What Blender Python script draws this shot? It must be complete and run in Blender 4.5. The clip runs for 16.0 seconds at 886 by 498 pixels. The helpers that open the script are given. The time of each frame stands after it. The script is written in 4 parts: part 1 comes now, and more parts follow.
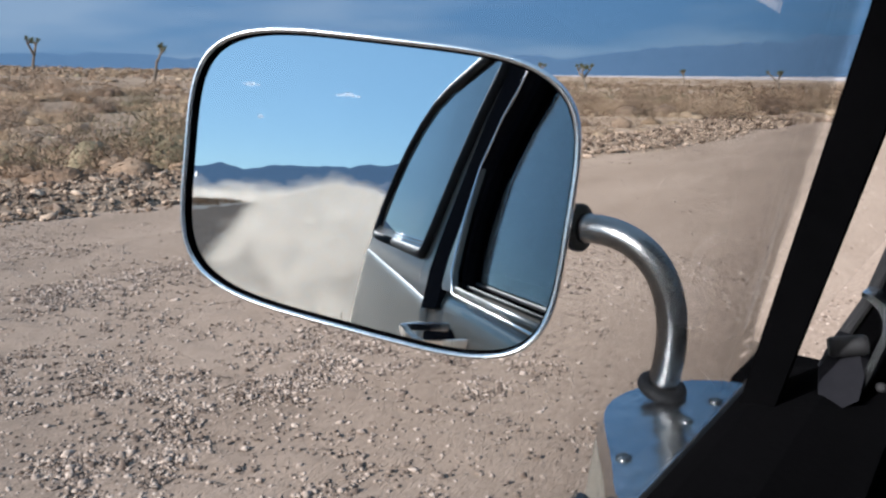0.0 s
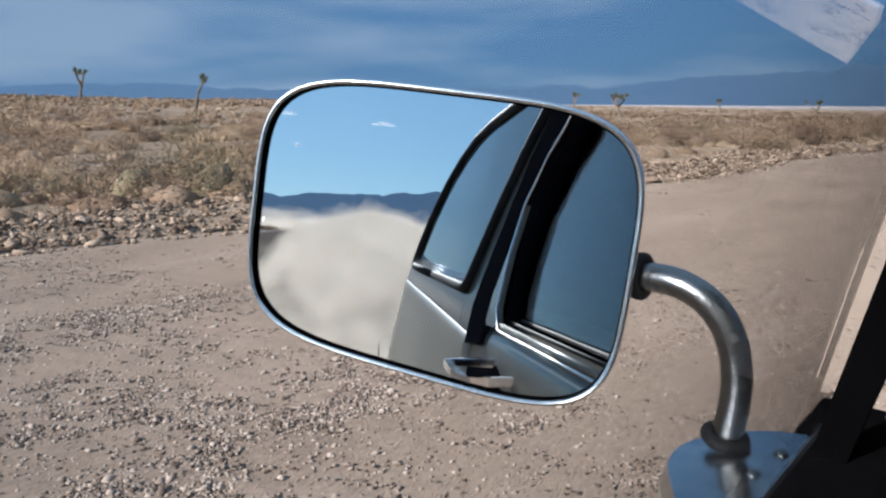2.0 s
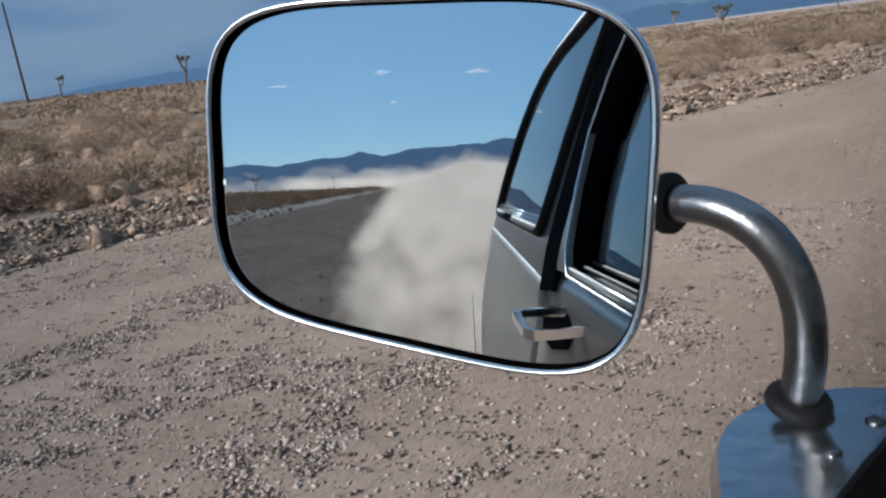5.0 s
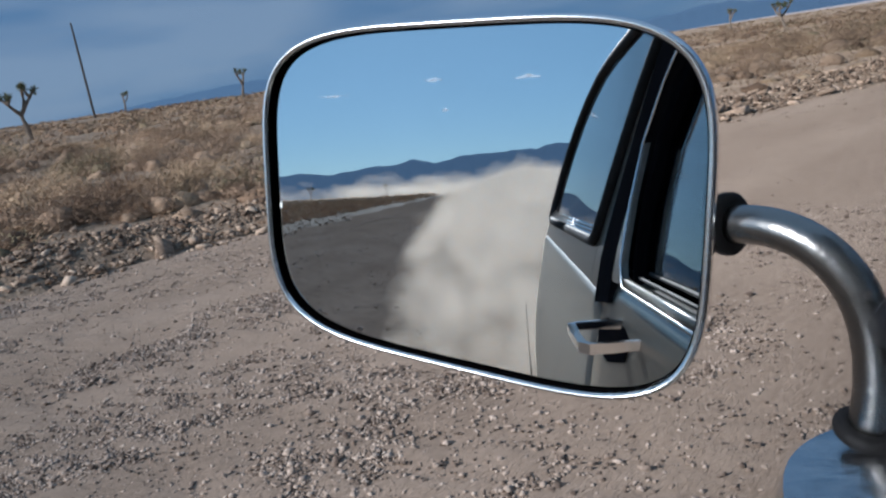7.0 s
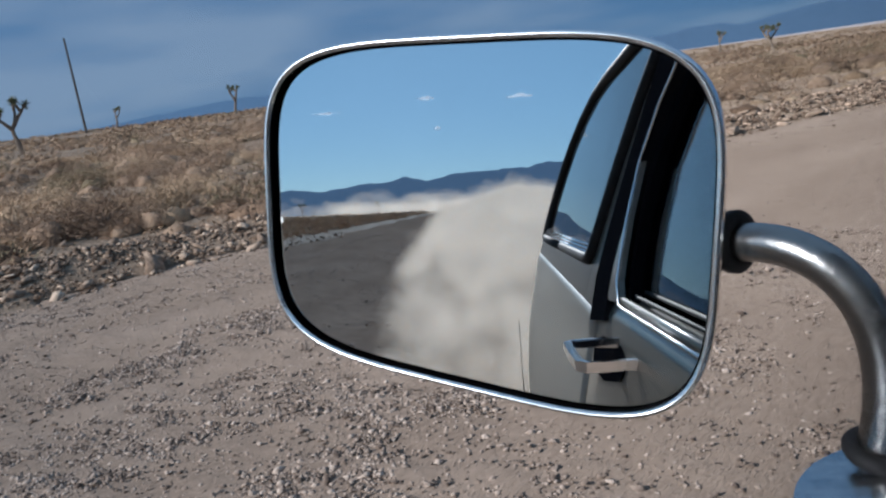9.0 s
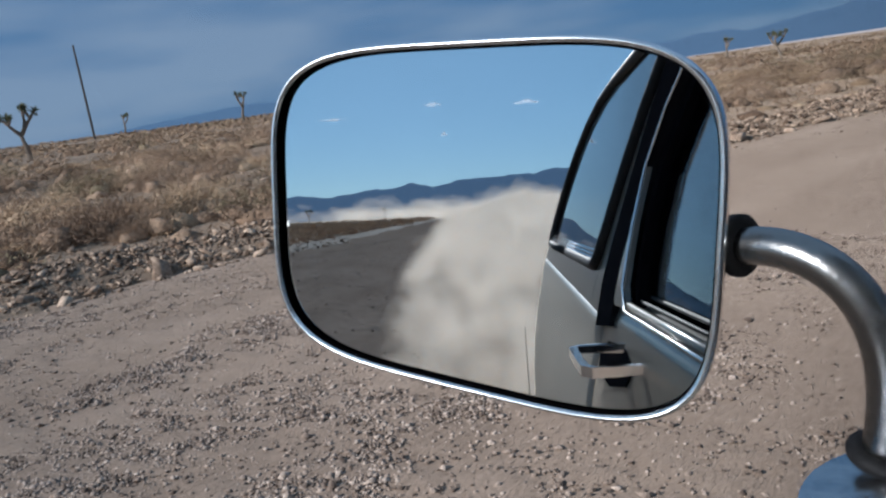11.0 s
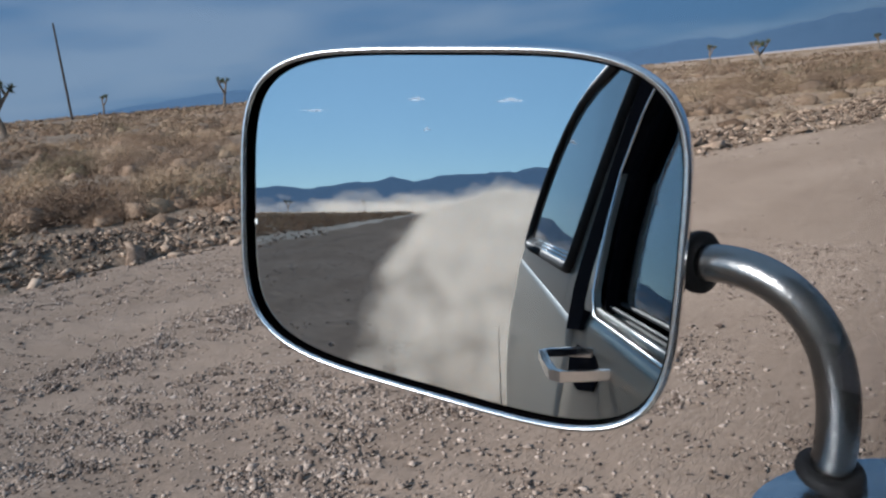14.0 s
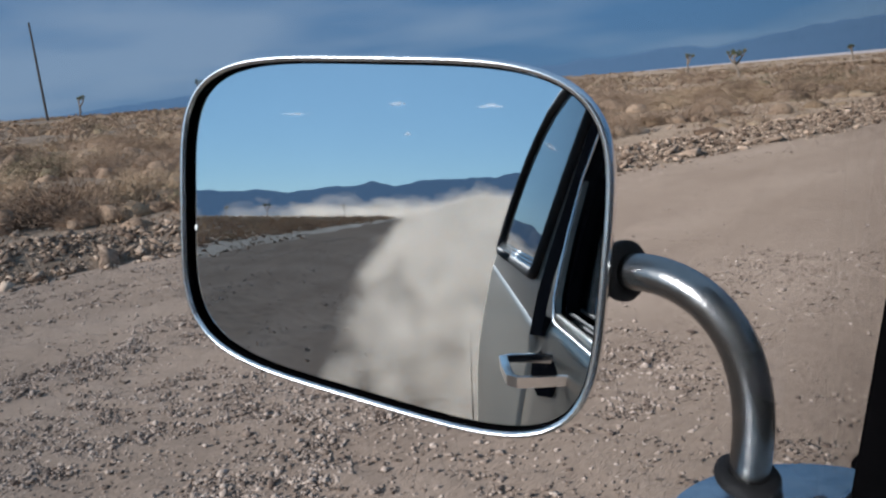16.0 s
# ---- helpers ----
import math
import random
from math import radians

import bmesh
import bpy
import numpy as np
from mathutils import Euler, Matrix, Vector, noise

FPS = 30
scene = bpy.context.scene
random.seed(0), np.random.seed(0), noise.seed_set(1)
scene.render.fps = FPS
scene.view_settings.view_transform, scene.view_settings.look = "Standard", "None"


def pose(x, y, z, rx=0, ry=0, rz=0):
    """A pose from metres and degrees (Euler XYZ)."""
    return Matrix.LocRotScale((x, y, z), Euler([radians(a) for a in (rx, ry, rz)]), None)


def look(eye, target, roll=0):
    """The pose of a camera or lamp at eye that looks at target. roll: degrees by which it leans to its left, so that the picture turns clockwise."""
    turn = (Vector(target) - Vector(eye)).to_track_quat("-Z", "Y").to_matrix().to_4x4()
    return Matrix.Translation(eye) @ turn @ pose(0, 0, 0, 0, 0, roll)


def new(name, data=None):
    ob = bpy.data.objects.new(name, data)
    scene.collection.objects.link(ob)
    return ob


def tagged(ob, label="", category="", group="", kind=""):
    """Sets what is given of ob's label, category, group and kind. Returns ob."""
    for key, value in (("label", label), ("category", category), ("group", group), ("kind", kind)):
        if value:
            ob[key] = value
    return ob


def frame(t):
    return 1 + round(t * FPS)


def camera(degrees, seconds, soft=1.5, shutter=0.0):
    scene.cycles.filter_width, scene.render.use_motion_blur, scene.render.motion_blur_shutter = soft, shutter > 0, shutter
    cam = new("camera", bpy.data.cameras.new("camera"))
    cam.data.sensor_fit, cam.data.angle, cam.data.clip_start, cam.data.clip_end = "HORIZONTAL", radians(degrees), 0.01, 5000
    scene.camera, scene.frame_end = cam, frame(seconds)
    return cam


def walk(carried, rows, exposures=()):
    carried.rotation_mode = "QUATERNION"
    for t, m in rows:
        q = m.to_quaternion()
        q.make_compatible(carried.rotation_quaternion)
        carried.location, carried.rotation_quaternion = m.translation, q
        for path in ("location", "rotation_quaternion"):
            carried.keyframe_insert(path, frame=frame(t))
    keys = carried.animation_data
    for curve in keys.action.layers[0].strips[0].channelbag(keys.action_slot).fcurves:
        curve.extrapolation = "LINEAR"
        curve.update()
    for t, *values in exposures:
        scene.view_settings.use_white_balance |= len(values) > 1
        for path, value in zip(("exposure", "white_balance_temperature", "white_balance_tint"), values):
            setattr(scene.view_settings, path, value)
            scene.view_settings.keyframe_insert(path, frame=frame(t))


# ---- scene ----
cam = camera(62.59, 16.0, 2.3)
# seconds, eye x, y, z, yaw to the left, pitch, roll
ROWS = [
    (0, -0.0010, 0.0046, 1.4472, 37.74, -13.31, 0.66),
    (0.5, 0.0120, -0.0015, 1.4603, 36.13, -12.75, 0.62),
    (1, -0.0018, -0.0055, 1.4652, 35.61, -11.72, 0.36),
    (1.5, -0.0017, -0.0094, 1.4741, 37.16, -11.08, 0.56),
    (2, -0.0134, -0.0127, 1.4612, 40.40, -11.13, 0.64),
    (2.5, -0.0061, -0.0144, 1.4672, 40.41, -10.73, -0.36),
    (3, 0.0053, 0.0414, 1.4800, 41.14, -9.86, -2.30),
    (3.5, -0.0154, 0.1199, 1.4424, 46.76, -11.55, -6.41),
    (4, -0.0185, 0.1130, 1.4291, 48.22, -13.76, -7.09),
    (6.5, -0.0215, 0.1049, 1.4549, 51.69, -14.41, -8.11),
    (7, -0.0205, 0.1088, 1.4470, 53.52, -13.71, -8.70),
    (7.5, -0.0220, 0.1067, 1.4458, 53.95, -14.16, -8.13),
    (8, -0.0242, 0.1004, 1.4443, 52.11, -13.81, -6.45),
    (8.5, -0.0250, 0.1076, 1.4476, 52.02, -12.16, -7.09),
    (9, -0.0281, 0.1054, 1.4463, 52.61, -12.44, -8.12),
    (11.5, -0.0251, 0.1041, 1.4448, 53.25, -11.75, -8.28),
    (12, -0.0285, 0.1061, 1.4426, 55.07, -12.53, -10.65),
    (12.5, -0.0242, 0.1087, 1.4477, 54.56, -12.42, -8.33),
    (13, -0.0169, 0.1105, 1.4417, 54.67, -11.72, -7.54),
    (13.5, -0.0154, 0.1166, 1.4523, 51.92, -12.10, -5.93),
    (14, -0.0206, 0.1102, 1.4503, 51.38, -12.46, -5.67),
    (14.5, -0.0206, 0.1131, 1.4492, 50.28, -12.86, -4.91),
    (15, -0.0173, 0.1118, 1.4501, 49.21, -12.88, -4.19),
    (15.5, -0.0197, 0.1135, 1.4508, 49.79, -12.93, -4.87),
    (16, -0.0006, 0.1284, 1.4502, 49.74, -12.22, -4.98),
]


def handheld(x, y, z, yaw, pitch, roll):
    return pose(x, y, z, 90 + pitch, 0, yaw) @ pose(0, 0, 0, 0, 0, roll)


walk(cam, [(r[0], handheld(*r[1:])) for r in ROWS], [(0.0, 0.62, 5800, 10), (2.4, 0.55, 5850, 10), (3.4, 0.50, 5920, 10), (4.0, 0.29, 5680, 10), (6.5, 0.20, 5670, 10), (9.0, 0.20, 5670, 10), (12.0, 0.22, 5750, 10), (16.0, 0.21, 5770, 10)])

# ---- light ----
SUN_EL, SUN_AZ = 25.5, 187.0  # degrees; azimuth clockwise from +y
world = bpy.data.worlds.new("sky")
scene.world = world
world.use_nodes = True
wn, wl = world.node_tree.nodes, world.node_tree.links
wn.clear()
w_out = wn.new("ShaderNodeOutputWorld")
w_bg = wn.new("ShaderNodeBackground")
w_sky = wn.new("ShaderNodeTexSky")
w_sky.sky_type = "NISHITA"
w_sky.sun_disc = False
w_sky.sun_elevation, w_sky.sun_rotation = radians(SUN_EL), radians(SUN_AZ)
w_sky.altitude, w_sky.air_density, w_sky.dust_density, w_sky.ozone_density = 1500, 1.0, 0.2, 1.2
w_co = wn.new("ShaderNodeTexCoord")
w_map = wn.new("ShaderNodeMapping")
w_map.inputs["Scale"].default_value = (1.3, 1.3, 7.5)
w_noise = wn.new("ShaderNodeTexNoise")
w_noise.inputs["Scale"].default_value = 2.1
w_noise.inputs["Detail"].default_value = 5
w_noise.inputs["Roughness"].default_value = 0.5
w_ramp = wn.new("ShaderNodeValToRGB")
w_ramp.color_ramp.elements[0].position, w_ramp.color_ramp.elements[1].position = 0.40, 0.68
w_ramp.color_ramp.elements[0].color, w_ramp.color_ramp.elements[1].color = (1.10, 2.05, 3.55, 1), (3.3, 3.75, 4.65, 1)
w_mix = wn.new("ShaderNodeMixRGB")
w_bg.inputs["Strength"].default_value = 0.066
wl.new(w_co.outputs["Generated"], w_map.inputs["Vector"])
wl.new(w_map.outputs["Vector"], w_noise.inputs["Vector"])
w_left = wn.new("ShaderNodeMapRange")
w_left.inputs["From Min"].default_value, w_left.inputs["From Max"].default_value = -0.98, -0.45
w_left.inputs["To Min"].default_value, w_left.inputs["To Max"].default_value = 0.16, -0.14
w_parts = wn.new("ShaderNodeSeparateXYZ")
w_sum = wn.new("ShaderNodeMath")
wl.new(w_co.outputs["Generated"], w_parts.inputs[0])
wl.new(w_parts.outputs["X"], w_left.inputs["Value"])
wl.new(w_noise.outputs["Fac"], w_sum.inputs[0])
wl.new(w_left.outputs["Result"], w_sum.inputs[1])
wl.new(w_sum.outputs[0], w_ramp.inputs["Fac"])
# the overcast lies over the valley ahead; behind the van the sky is clear
w_axis = wn.new("ShaderNodeSeparateXYZ")
w_ahead = wn.new("ShaderNodeMapRange")
w_ahead.inputs["From Min"].default_value, w_ahead.inputs["From Max"].default_value = -0.60, 0.10
w_ahead.inputs["To Max"].default_value = 0.88
wl.new(w_co.outputs["Generated"], w_axis.inputs[0])
wl.new(w_axis.outputs["Y"], w_ahead.inputs["Value"])
wl.new(w_ahead.outputs["Result"], w_mix.inputs[0])
w_haze = wn.new("ShaderNodeMixRGB")
w_haze.inputs[0].default_value = 0.55
w_haze.inputs[2].default_value = (4.25, 6.55, 8.3, 1)
wl.new(w_sky.outputs["Color"], w_haze.inputs[1])
wl.new(w_haze.outputs["Color"], w_mix.inputs[1])
w_over = wn.new("ShaderNodeMapRange")
w_over.interpolation_type = "SMOOTHSTEP"
w_over.inputs["From Min"].default_value, w_over.inputs["From Max"].default_value = 0.20, 0.65
w_pale = wn.new("ShaderNodeMixRGB")
w_pale.inputs[2].default_value = (4.6, 5.6, 7.0, 1)
wl.new(w_axis.outputs["Z"], w_over.inputs["Value"])
wl.new(w_over.outputs["Result"], w_pale.inputs[0])
wl.new(w_ramp.outputs["Color"], w_pale.inputs[1])
wl.new(w_pale.outputs["Color"], w_mix.inputs[2])
w_tint = wn.new("ShaderNodeMixRGB")
w_tint.blend_type = "MULTIPLY"
w_tint.inputs[0].default_value = 1.0
w_tint.inputs[2].default_value = (0.86, 1.0, 1.08, 1)
wl.new(w_mix.outputs["Color"], w_tint.inputs[1])
wl.new(w_tint.outputs["Color"], w_bg.inputs["Color"])
wl.new(w_bg.outputs["Background"], w_out.inputs["Surface"])

sun = new("sun", bpy.data.lights.new("sun", "SUN"))
sun.data.energy, sun.data.angle, sun.data.color = 5.4, radians(0.53), (1.0, 0.945, 0.87)
s_az, s_el = radians(SUN_AZ), radians(SUN_EL)
SUN_DIR = Vector((math.sin(s_az) * math.cos(s_el), math.cos(s_az) * math.cos(s_el), math.sin(s_el)))
sun.matrix_world = look(SUN_DIR * 100, (0, 0, 0))


scene.cycles.transparent_max_bounces = 72


# ---- materials ----
def material(name, colours, rough=0.8, metal=0.0, scale=8.0, fine=90.0, bump=0.0, bump_scale=60.0, spec=0.4, vary="", stretch=(1, 1, 1)):
    """Principled paint between the given colours, with a coarse and a fine noise, and a bump."""
    m = bpy.data.materials.new(name)
    m.use_nodes = True
    n, l = m.node_tree.nodes, m.node_tree.links
    p = n["Principled BSDF"]
    p.inputs["Roughness"].default_value, p.inputs["Metallic"].default_value = rough, metal
    p.inputs["Specular IOR Level"].default_value = spec
    if rough > 0.85:
        p.inputs["Diffuse Roughness"].default_value = 1.0
    co = n.new("ShaderNodeTexCoord")
    mp = n.new("ShaderNodeMapping")
    mp.inputs["Scale"].default_value = stretch
    l.new(co.outputs["Object"], mp.inputs["Vector"])
    a, b = n.new("ShaderNodeTexNoise"), n.new("ShaderNodeTexNoise")
    a.inputs["Scale"].default_value, a.inputs["Detail"].default_value = scale, 6
    b.inputs["Scale"].default_value, b.inputs["Detail"].default_value = fine, 4
    l.new(mp.outputs["Vector"], a.inputs["Vector"])
    l.new(mp.outputs["Vector"], b.inputs["Vector"])
    mixed = n.new("ShaderNodeMath")
    mixed.operation = "MULTIPLY_ADD"
    mixed.inputs[1].default_value = 0.55
    half = n.new("ShaderNodeMath")
    half.operation = "MULTIPLY"
    half.inputs[1].default_value = 0.45
    l.new(b.outputs["Fac"], half.inputs[0])
    l.new(a.outputs["Fac"], mixed.inputs[0])
    l.new(half.outputs[0], mixed.inputs[2])
    source = mixed.outputs[0]
    if vary:
        add = n.new("ShaderNodeMath")
        add.operation = "MULTIPLY_ADD"
        add.inputs[1].default_value = 0.5
        info = n.new("ShaderNodeObjectInfo" if vary == "object" else "ShaderNodeNewGeometry")
        l.new(info.outputs["Random" if vary == "object" else "Random Per Island"], add.inputs[0])
        sub = n.new("ShaderNodeMath")
        sub.operation = "MULTIPLY_ADD"
        sub.inputs[1].default_value, sub.inputs[2].default_value = 1.0, -0.25
        l.new(source, sub.inputs[0])
        l.new(sub.outputs[0], add.inputs[2])
        source = add.outputs[0]
    ramp = n.new("ShaderNodeValToRGB")
    e = ramp.color_ramp.elements
    while len(e) < len(colours):
        e.new(0.5)
    for i, c in enumerate(colours):
        e[i].position = 0.28 + 0.44 * i / max(1, len(colours) - 1)
        e[i].color = (*c, 1)
    l.new(source, ramp.inputs["Fac"])
    l.new(ramp.outputs["Color"], p.inputs["Base Color"])
    if bump:
        c = n.new("ShaderNodeTexNoise")
        c.inputs["Scale"].default_value, c.inputs["Detail"].default_value = bump_scale, 5
        l.new(mp.outputs["Vector"], c.inputs["Vector"])
        bp = n.new("ShaderNodeBump")
        bp.inputs["Strength"].default_value, bp.inputs["Distance"].default_value = 1.0, bump
        l.new(c.outputs["Fac"], bp.inputs["Height"])
        l.new(bp.outputs["Normal"], p.inputs["Normal"])
    return m


def leafy(name, colours, through_share=0.35, vary="island"):
    """Thin dry leaf or blade: diffuse with some light passing through."""
    m = material(name, colours, 0.85, 0, 3.0, 30.0, vary=vary, spec=0.2)
    n, l = m.node_tree.nodes, m.node_tree.links
    p, out = n["Principled BSDF"], n["Material Output"]
    tr, mix = n.new("ShaderNodeBsdfTranslucent"), n.new("ShaderNodeMixShader")
    mix.inputs[0].default_value = through_share
    l.new(p.inputs["Base Color"].links[0].from_socket, tr.inputs["Color"])
    l.new(p.outputs[0], mix.inputs[1])
    l.new(tr.outputs[0], mix.inputs[2])
    l.new(mix.outputs[0], out.inputs["Surface"])
    return m


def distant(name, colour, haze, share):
    """Far land: rock whose bluish emission stands in for the haze before it."""
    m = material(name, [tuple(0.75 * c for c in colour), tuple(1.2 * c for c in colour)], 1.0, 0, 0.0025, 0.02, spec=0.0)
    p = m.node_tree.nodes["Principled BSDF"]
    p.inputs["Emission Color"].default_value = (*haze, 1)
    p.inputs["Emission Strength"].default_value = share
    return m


def glassy(name, tint, ior=1.45):
    m = bpy.data.materials.new(name)
    m.use_nodes = True
    p = m.node_tree.nodes["Principled BSDF"]
    p.inputs["Base Color"].default_value = (*tint, 1)
    p.inputs["Transmission Weight"].default_value = 1.0
    p.inputs["Roughness"].default_value = 0.0
    p.inputs["IOR"].default_value = ior
    return m


M_ROAD = material("road_dust", [(0.196, 0.140, 0.104), (0.290, 0.213, 0.160), (0.365, 0.273, 0.209)], 0.95, 0, 0.7, 26.0, 0.010, 70.0, 0.0, stretch=(1.6, 0.5, 1))
M_ROAD.node_tree.nodes["Principled BSDF"].inputs["Diffuse Roughness"].default_value = 0.65
M_SAND = material("desert_soil", [(0.155, 0.105, 0.072), (0.25, 0.180, 0.126), (0.345, 0.256, 0.185)], 0.95, 0, 0.35, 9.0, 0.03, 18.0, 0.1)
M_STONE = material("pale_stone", [(0.137, 0.096, 0.073), (0.288, 0.215, 0.167), (0.52, 0.410, 0.330)], 0.9, 0, 14.0, 70.0, 0.004, 60.0, 0.2, vary="island")
M_BERM = material("berm_stone", [(0.095, 0.060, 0.040), (0.255, 0.173, 0.119), (0.540, 0.400, 0.290)], 0.9, 0, 14.0, 70.0, 0.004, 60.0, 0.2, vary="island")
M_ROCK = material("berm_rock", [(0.125, 0.087, 0.062), (0.26, 0.190, 0.140), (0.46, 0.357, 0.274)], 0.9, 0, 9.0, 60.0, 0.008, 40.0, 0.2, vary="object")
M_STRAW = leafy("straw", [(0.210, 0.138, 0.084), (0.320, 0.221, 0.138), (0.430, 0.309, 0.202)], 0.12)
M_BRUSH = leafy("brown_brush", [(0.125, 0.076, 0.047), (0.235, 0.152, 0.097), (0.345, 0.232, 0.151)], 0.1)
M_SAGE = leafy("grey_green_brush", [(0.115, 0.087, 0.050), (0.190, 0.148, 0.087), (0.265, 0.205, 0.124)], 0.1)
M_TUSSOCK = leafy("straw_tussock", [(0.230, 0.147, 0.089), (0.370, 0.255, 0.157), (0.530, 0.382, 0.251)], 0.12, "object")
M_DEADWOOD = leafy("dead_brush", [(0.105, 0.067, 0.044), (0.250, 0.165, 0.109), (0.400, 0.275, 0.182)], 0.1, "object")
M_BARK = material("joshua_bark", [(0.10, 0.075, 0.055), (0.22, 0.17, 0.13), (0.33, 0.27, 0.21)], 0.95, 0, 12.0, 60.0, 0.03, 24.0, 0.1, stretch=(1, 1, 0.4))
M_SPIKE = leafy("joshua_leaves", [(0.04, 0.055, 0.025), (0.10, 0.115, 0.055), (0.24, 0.21, 0.13)], 0.2)
M_POLE = material("weathered_pole", [(0.05, 0.04, 0.035), (0.11, 0.09, 0.075)], 0.9, 0, 6, 40, 0.004, 30)
M_CHROME = material("chrome", [(0.74, 0.74, 0.75), (0.86, 0.86, 0.87)], 0.12, 1.0, 20, 160, 0.0, 1)
M_RIM = material("polished_rim", [(0.72, 0.72, 0.73), (0.84, 0.84, 0.84)], 0.22, 1.0, 20, 160)
M_PLATE = material("dulled_chrome", [(0.66, 0.68, 0.70), (0.82, 0.83, 0.84), (0.90, 0.90, 0.90)], 0.20, 1.0, 16, 90, 0.004, 13)
M_STEEL = material("brushed_steel", [(0.26, 0.252, 0.242), (0.37, 0.36, 0.345)], 0.27, 1.0, 30, 300, 0.0003, 220)
M_MIRROR = material("mirror_silver", [(0.75, 0.77, 0.775), (0.785, 0.80, 0.805)], 0.0, 1.0, 3, 40)
M_RUBBER = material("black_rubber", [(0.011, 0.0107, 0.011), (0.019, 0.018, 0.0185)], 0.6, 0, 30, 200, 0.0005, 150, 0.15)
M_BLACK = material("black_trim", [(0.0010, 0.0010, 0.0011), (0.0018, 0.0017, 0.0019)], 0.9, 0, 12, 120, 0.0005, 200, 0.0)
M_TRIM = material("dull_black_trim", [(0.010, 0.0098, 0.0115), (0.017, 0.0165, 0.019)], 0.9, 0, 12, 120, 0.0004, 160, 0.0)
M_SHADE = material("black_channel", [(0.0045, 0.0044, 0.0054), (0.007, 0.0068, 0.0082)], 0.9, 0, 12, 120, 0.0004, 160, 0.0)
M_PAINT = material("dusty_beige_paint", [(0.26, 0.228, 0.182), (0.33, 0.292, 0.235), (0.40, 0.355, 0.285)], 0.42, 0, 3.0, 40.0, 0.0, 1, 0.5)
# the same body paint, darkened for shade on door, ledge, pillar and rail
M_PAINT_SHADED = material("shaded_beige_paint", [(0.080, 0.073, 0.058), (0.112, 0.102, 0.081), (0.148, 0.134, 0.107)], 0.28, 0, 3.0, 40.0, 0.0, 1, 0.5)
for coated, weight in ((M_PAINT, 0.30), (M_PAINT_SHADED, 0.50)):
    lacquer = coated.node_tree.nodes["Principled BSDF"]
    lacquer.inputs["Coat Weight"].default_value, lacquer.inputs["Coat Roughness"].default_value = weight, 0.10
M_FLAKE = material("white_flake", [(0.70, 0.70, 0.68), (0.82, 0.82, 0.80)], 0.6, 0, 200, 900)
M_GLASS = glassy("clear_glass", (0.98, 0.99, 0.99), 1.40)
M_TINT = glassy("smoked_glass", (0.10, 0.11, 0.12), 1.62)
M_DUST = leafy("road_dust_cloud", [(0.85, 0.742, 0.618), (0.88, 0.778, 0.655), (0.91, 0.815, 0.70)], 0.72)
thin = M_DUST.node_tree.nodes.new("ShaderNodeBsdfTransparent")
thin_mix = M_DUST.node_tree.nodes.new("ShaderNodeMixShader")
wisp, wisp_range, wisp_at = M_DUST.node_tree.nodes.new("ShaderNodeTexNoise"), M_DUST.node_tree.nodes.new("ShaderNodeMapRange"), M_DUST.node_tree.nodes.new("ShaderNodeTexCoord")
wisp.inputs["Scale"].default_value, wisp.inputs["Detail"].default_value, wisp.inputs["Roughness"].default_value = 1.1, 4, 0.6
wisp_range.inputs["From Min"].default_value, wisp_range.inputs["From Max"].default_value = 0.36, 0.62
wisp_range.inputs["To Min"].default_value, wisp_range.inputs["To Max"].default_value = 0.023, 0.043
M_DUST.node_tree.links.new(wisp_at.outputs["Object"], wisp.inputs["Vector"])
M_DUST.node_tree.links.new(wisp.outputs["Fac"], wisp_range.inputs["Value"])
M_DUST.node_tree.links.new(wisp_range.outputs["Result"], thin_mix.inputs[0])
dust_out = M_DUST.node_tree.nodes["Material Output"]
M_DUST.node_tree.links.new(dust_out.inputs["Surface"].links[0].from_socket, thin_mix.inputs[2])
M_DUST.node_tree.links.new(thin.outputs[0], thin_mix.inputs[1])
M_DUST.node_tree.links.new(thin_mix.outputs[0], dust_out.inputs["Surface"])
# haze painted on: these far-land materials glow bluish themselves
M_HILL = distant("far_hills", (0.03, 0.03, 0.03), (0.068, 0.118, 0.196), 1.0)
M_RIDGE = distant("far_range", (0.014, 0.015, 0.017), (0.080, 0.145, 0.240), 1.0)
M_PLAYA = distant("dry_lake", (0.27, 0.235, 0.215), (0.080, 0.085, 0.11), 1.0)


# ---- mesh helpers ----
def fast_mesh(name, verts, tris):
    """A triangle mesh from numpy arrays."""
    me = bpy.data.meshes.new(name)
    v, t = np.ascontiguousarray(verts, np.float32), np.ascontiguousarray(tris, np.int32)
    me.vertices.add(len(v))
    me.vertices.foreach_set("co", v.ravel())
    me.loops.add(3 * len(t))
    me.loops.foreach_set("vertex_index", t.ravel())
    me.polygons.add(len(t))
    me.polygons.foreach_set("loop_start", np.arange(0, 3 * len(t), 3, dtype=np.int32))
    me.update(calc_edges=True)
    return me


def part(name, data, mat, parent=None, label="", smooth=False):
    """Links a bmesh or a mesh as one object, under a thing or a part."""
    if isinstance(data, bmesh.types.BMesh):
        me = bpy.data.meshes.new(name)
        bmesh.ops.recalc_face_normals(data, faces=data.faces)
        data.to_mesh(me)
        data.free()
        if smooth:
            me.polygons.foreach_set("use_smooth", [True] * len(me.polygons))
    else:
        me = data
    if not me.materials:
        me.materials.append(mat)
    ob = new(name, me)
    if parent is not None:
        ob.parent = parent
    if label:
        tagged(ob, label)
    return ob


def thing(name, at, label, category, group=""):
    ob = new(name)
    ob.empty_display_size = 0.2
    ob.location = at
    return tagged(ob, label, category, group)


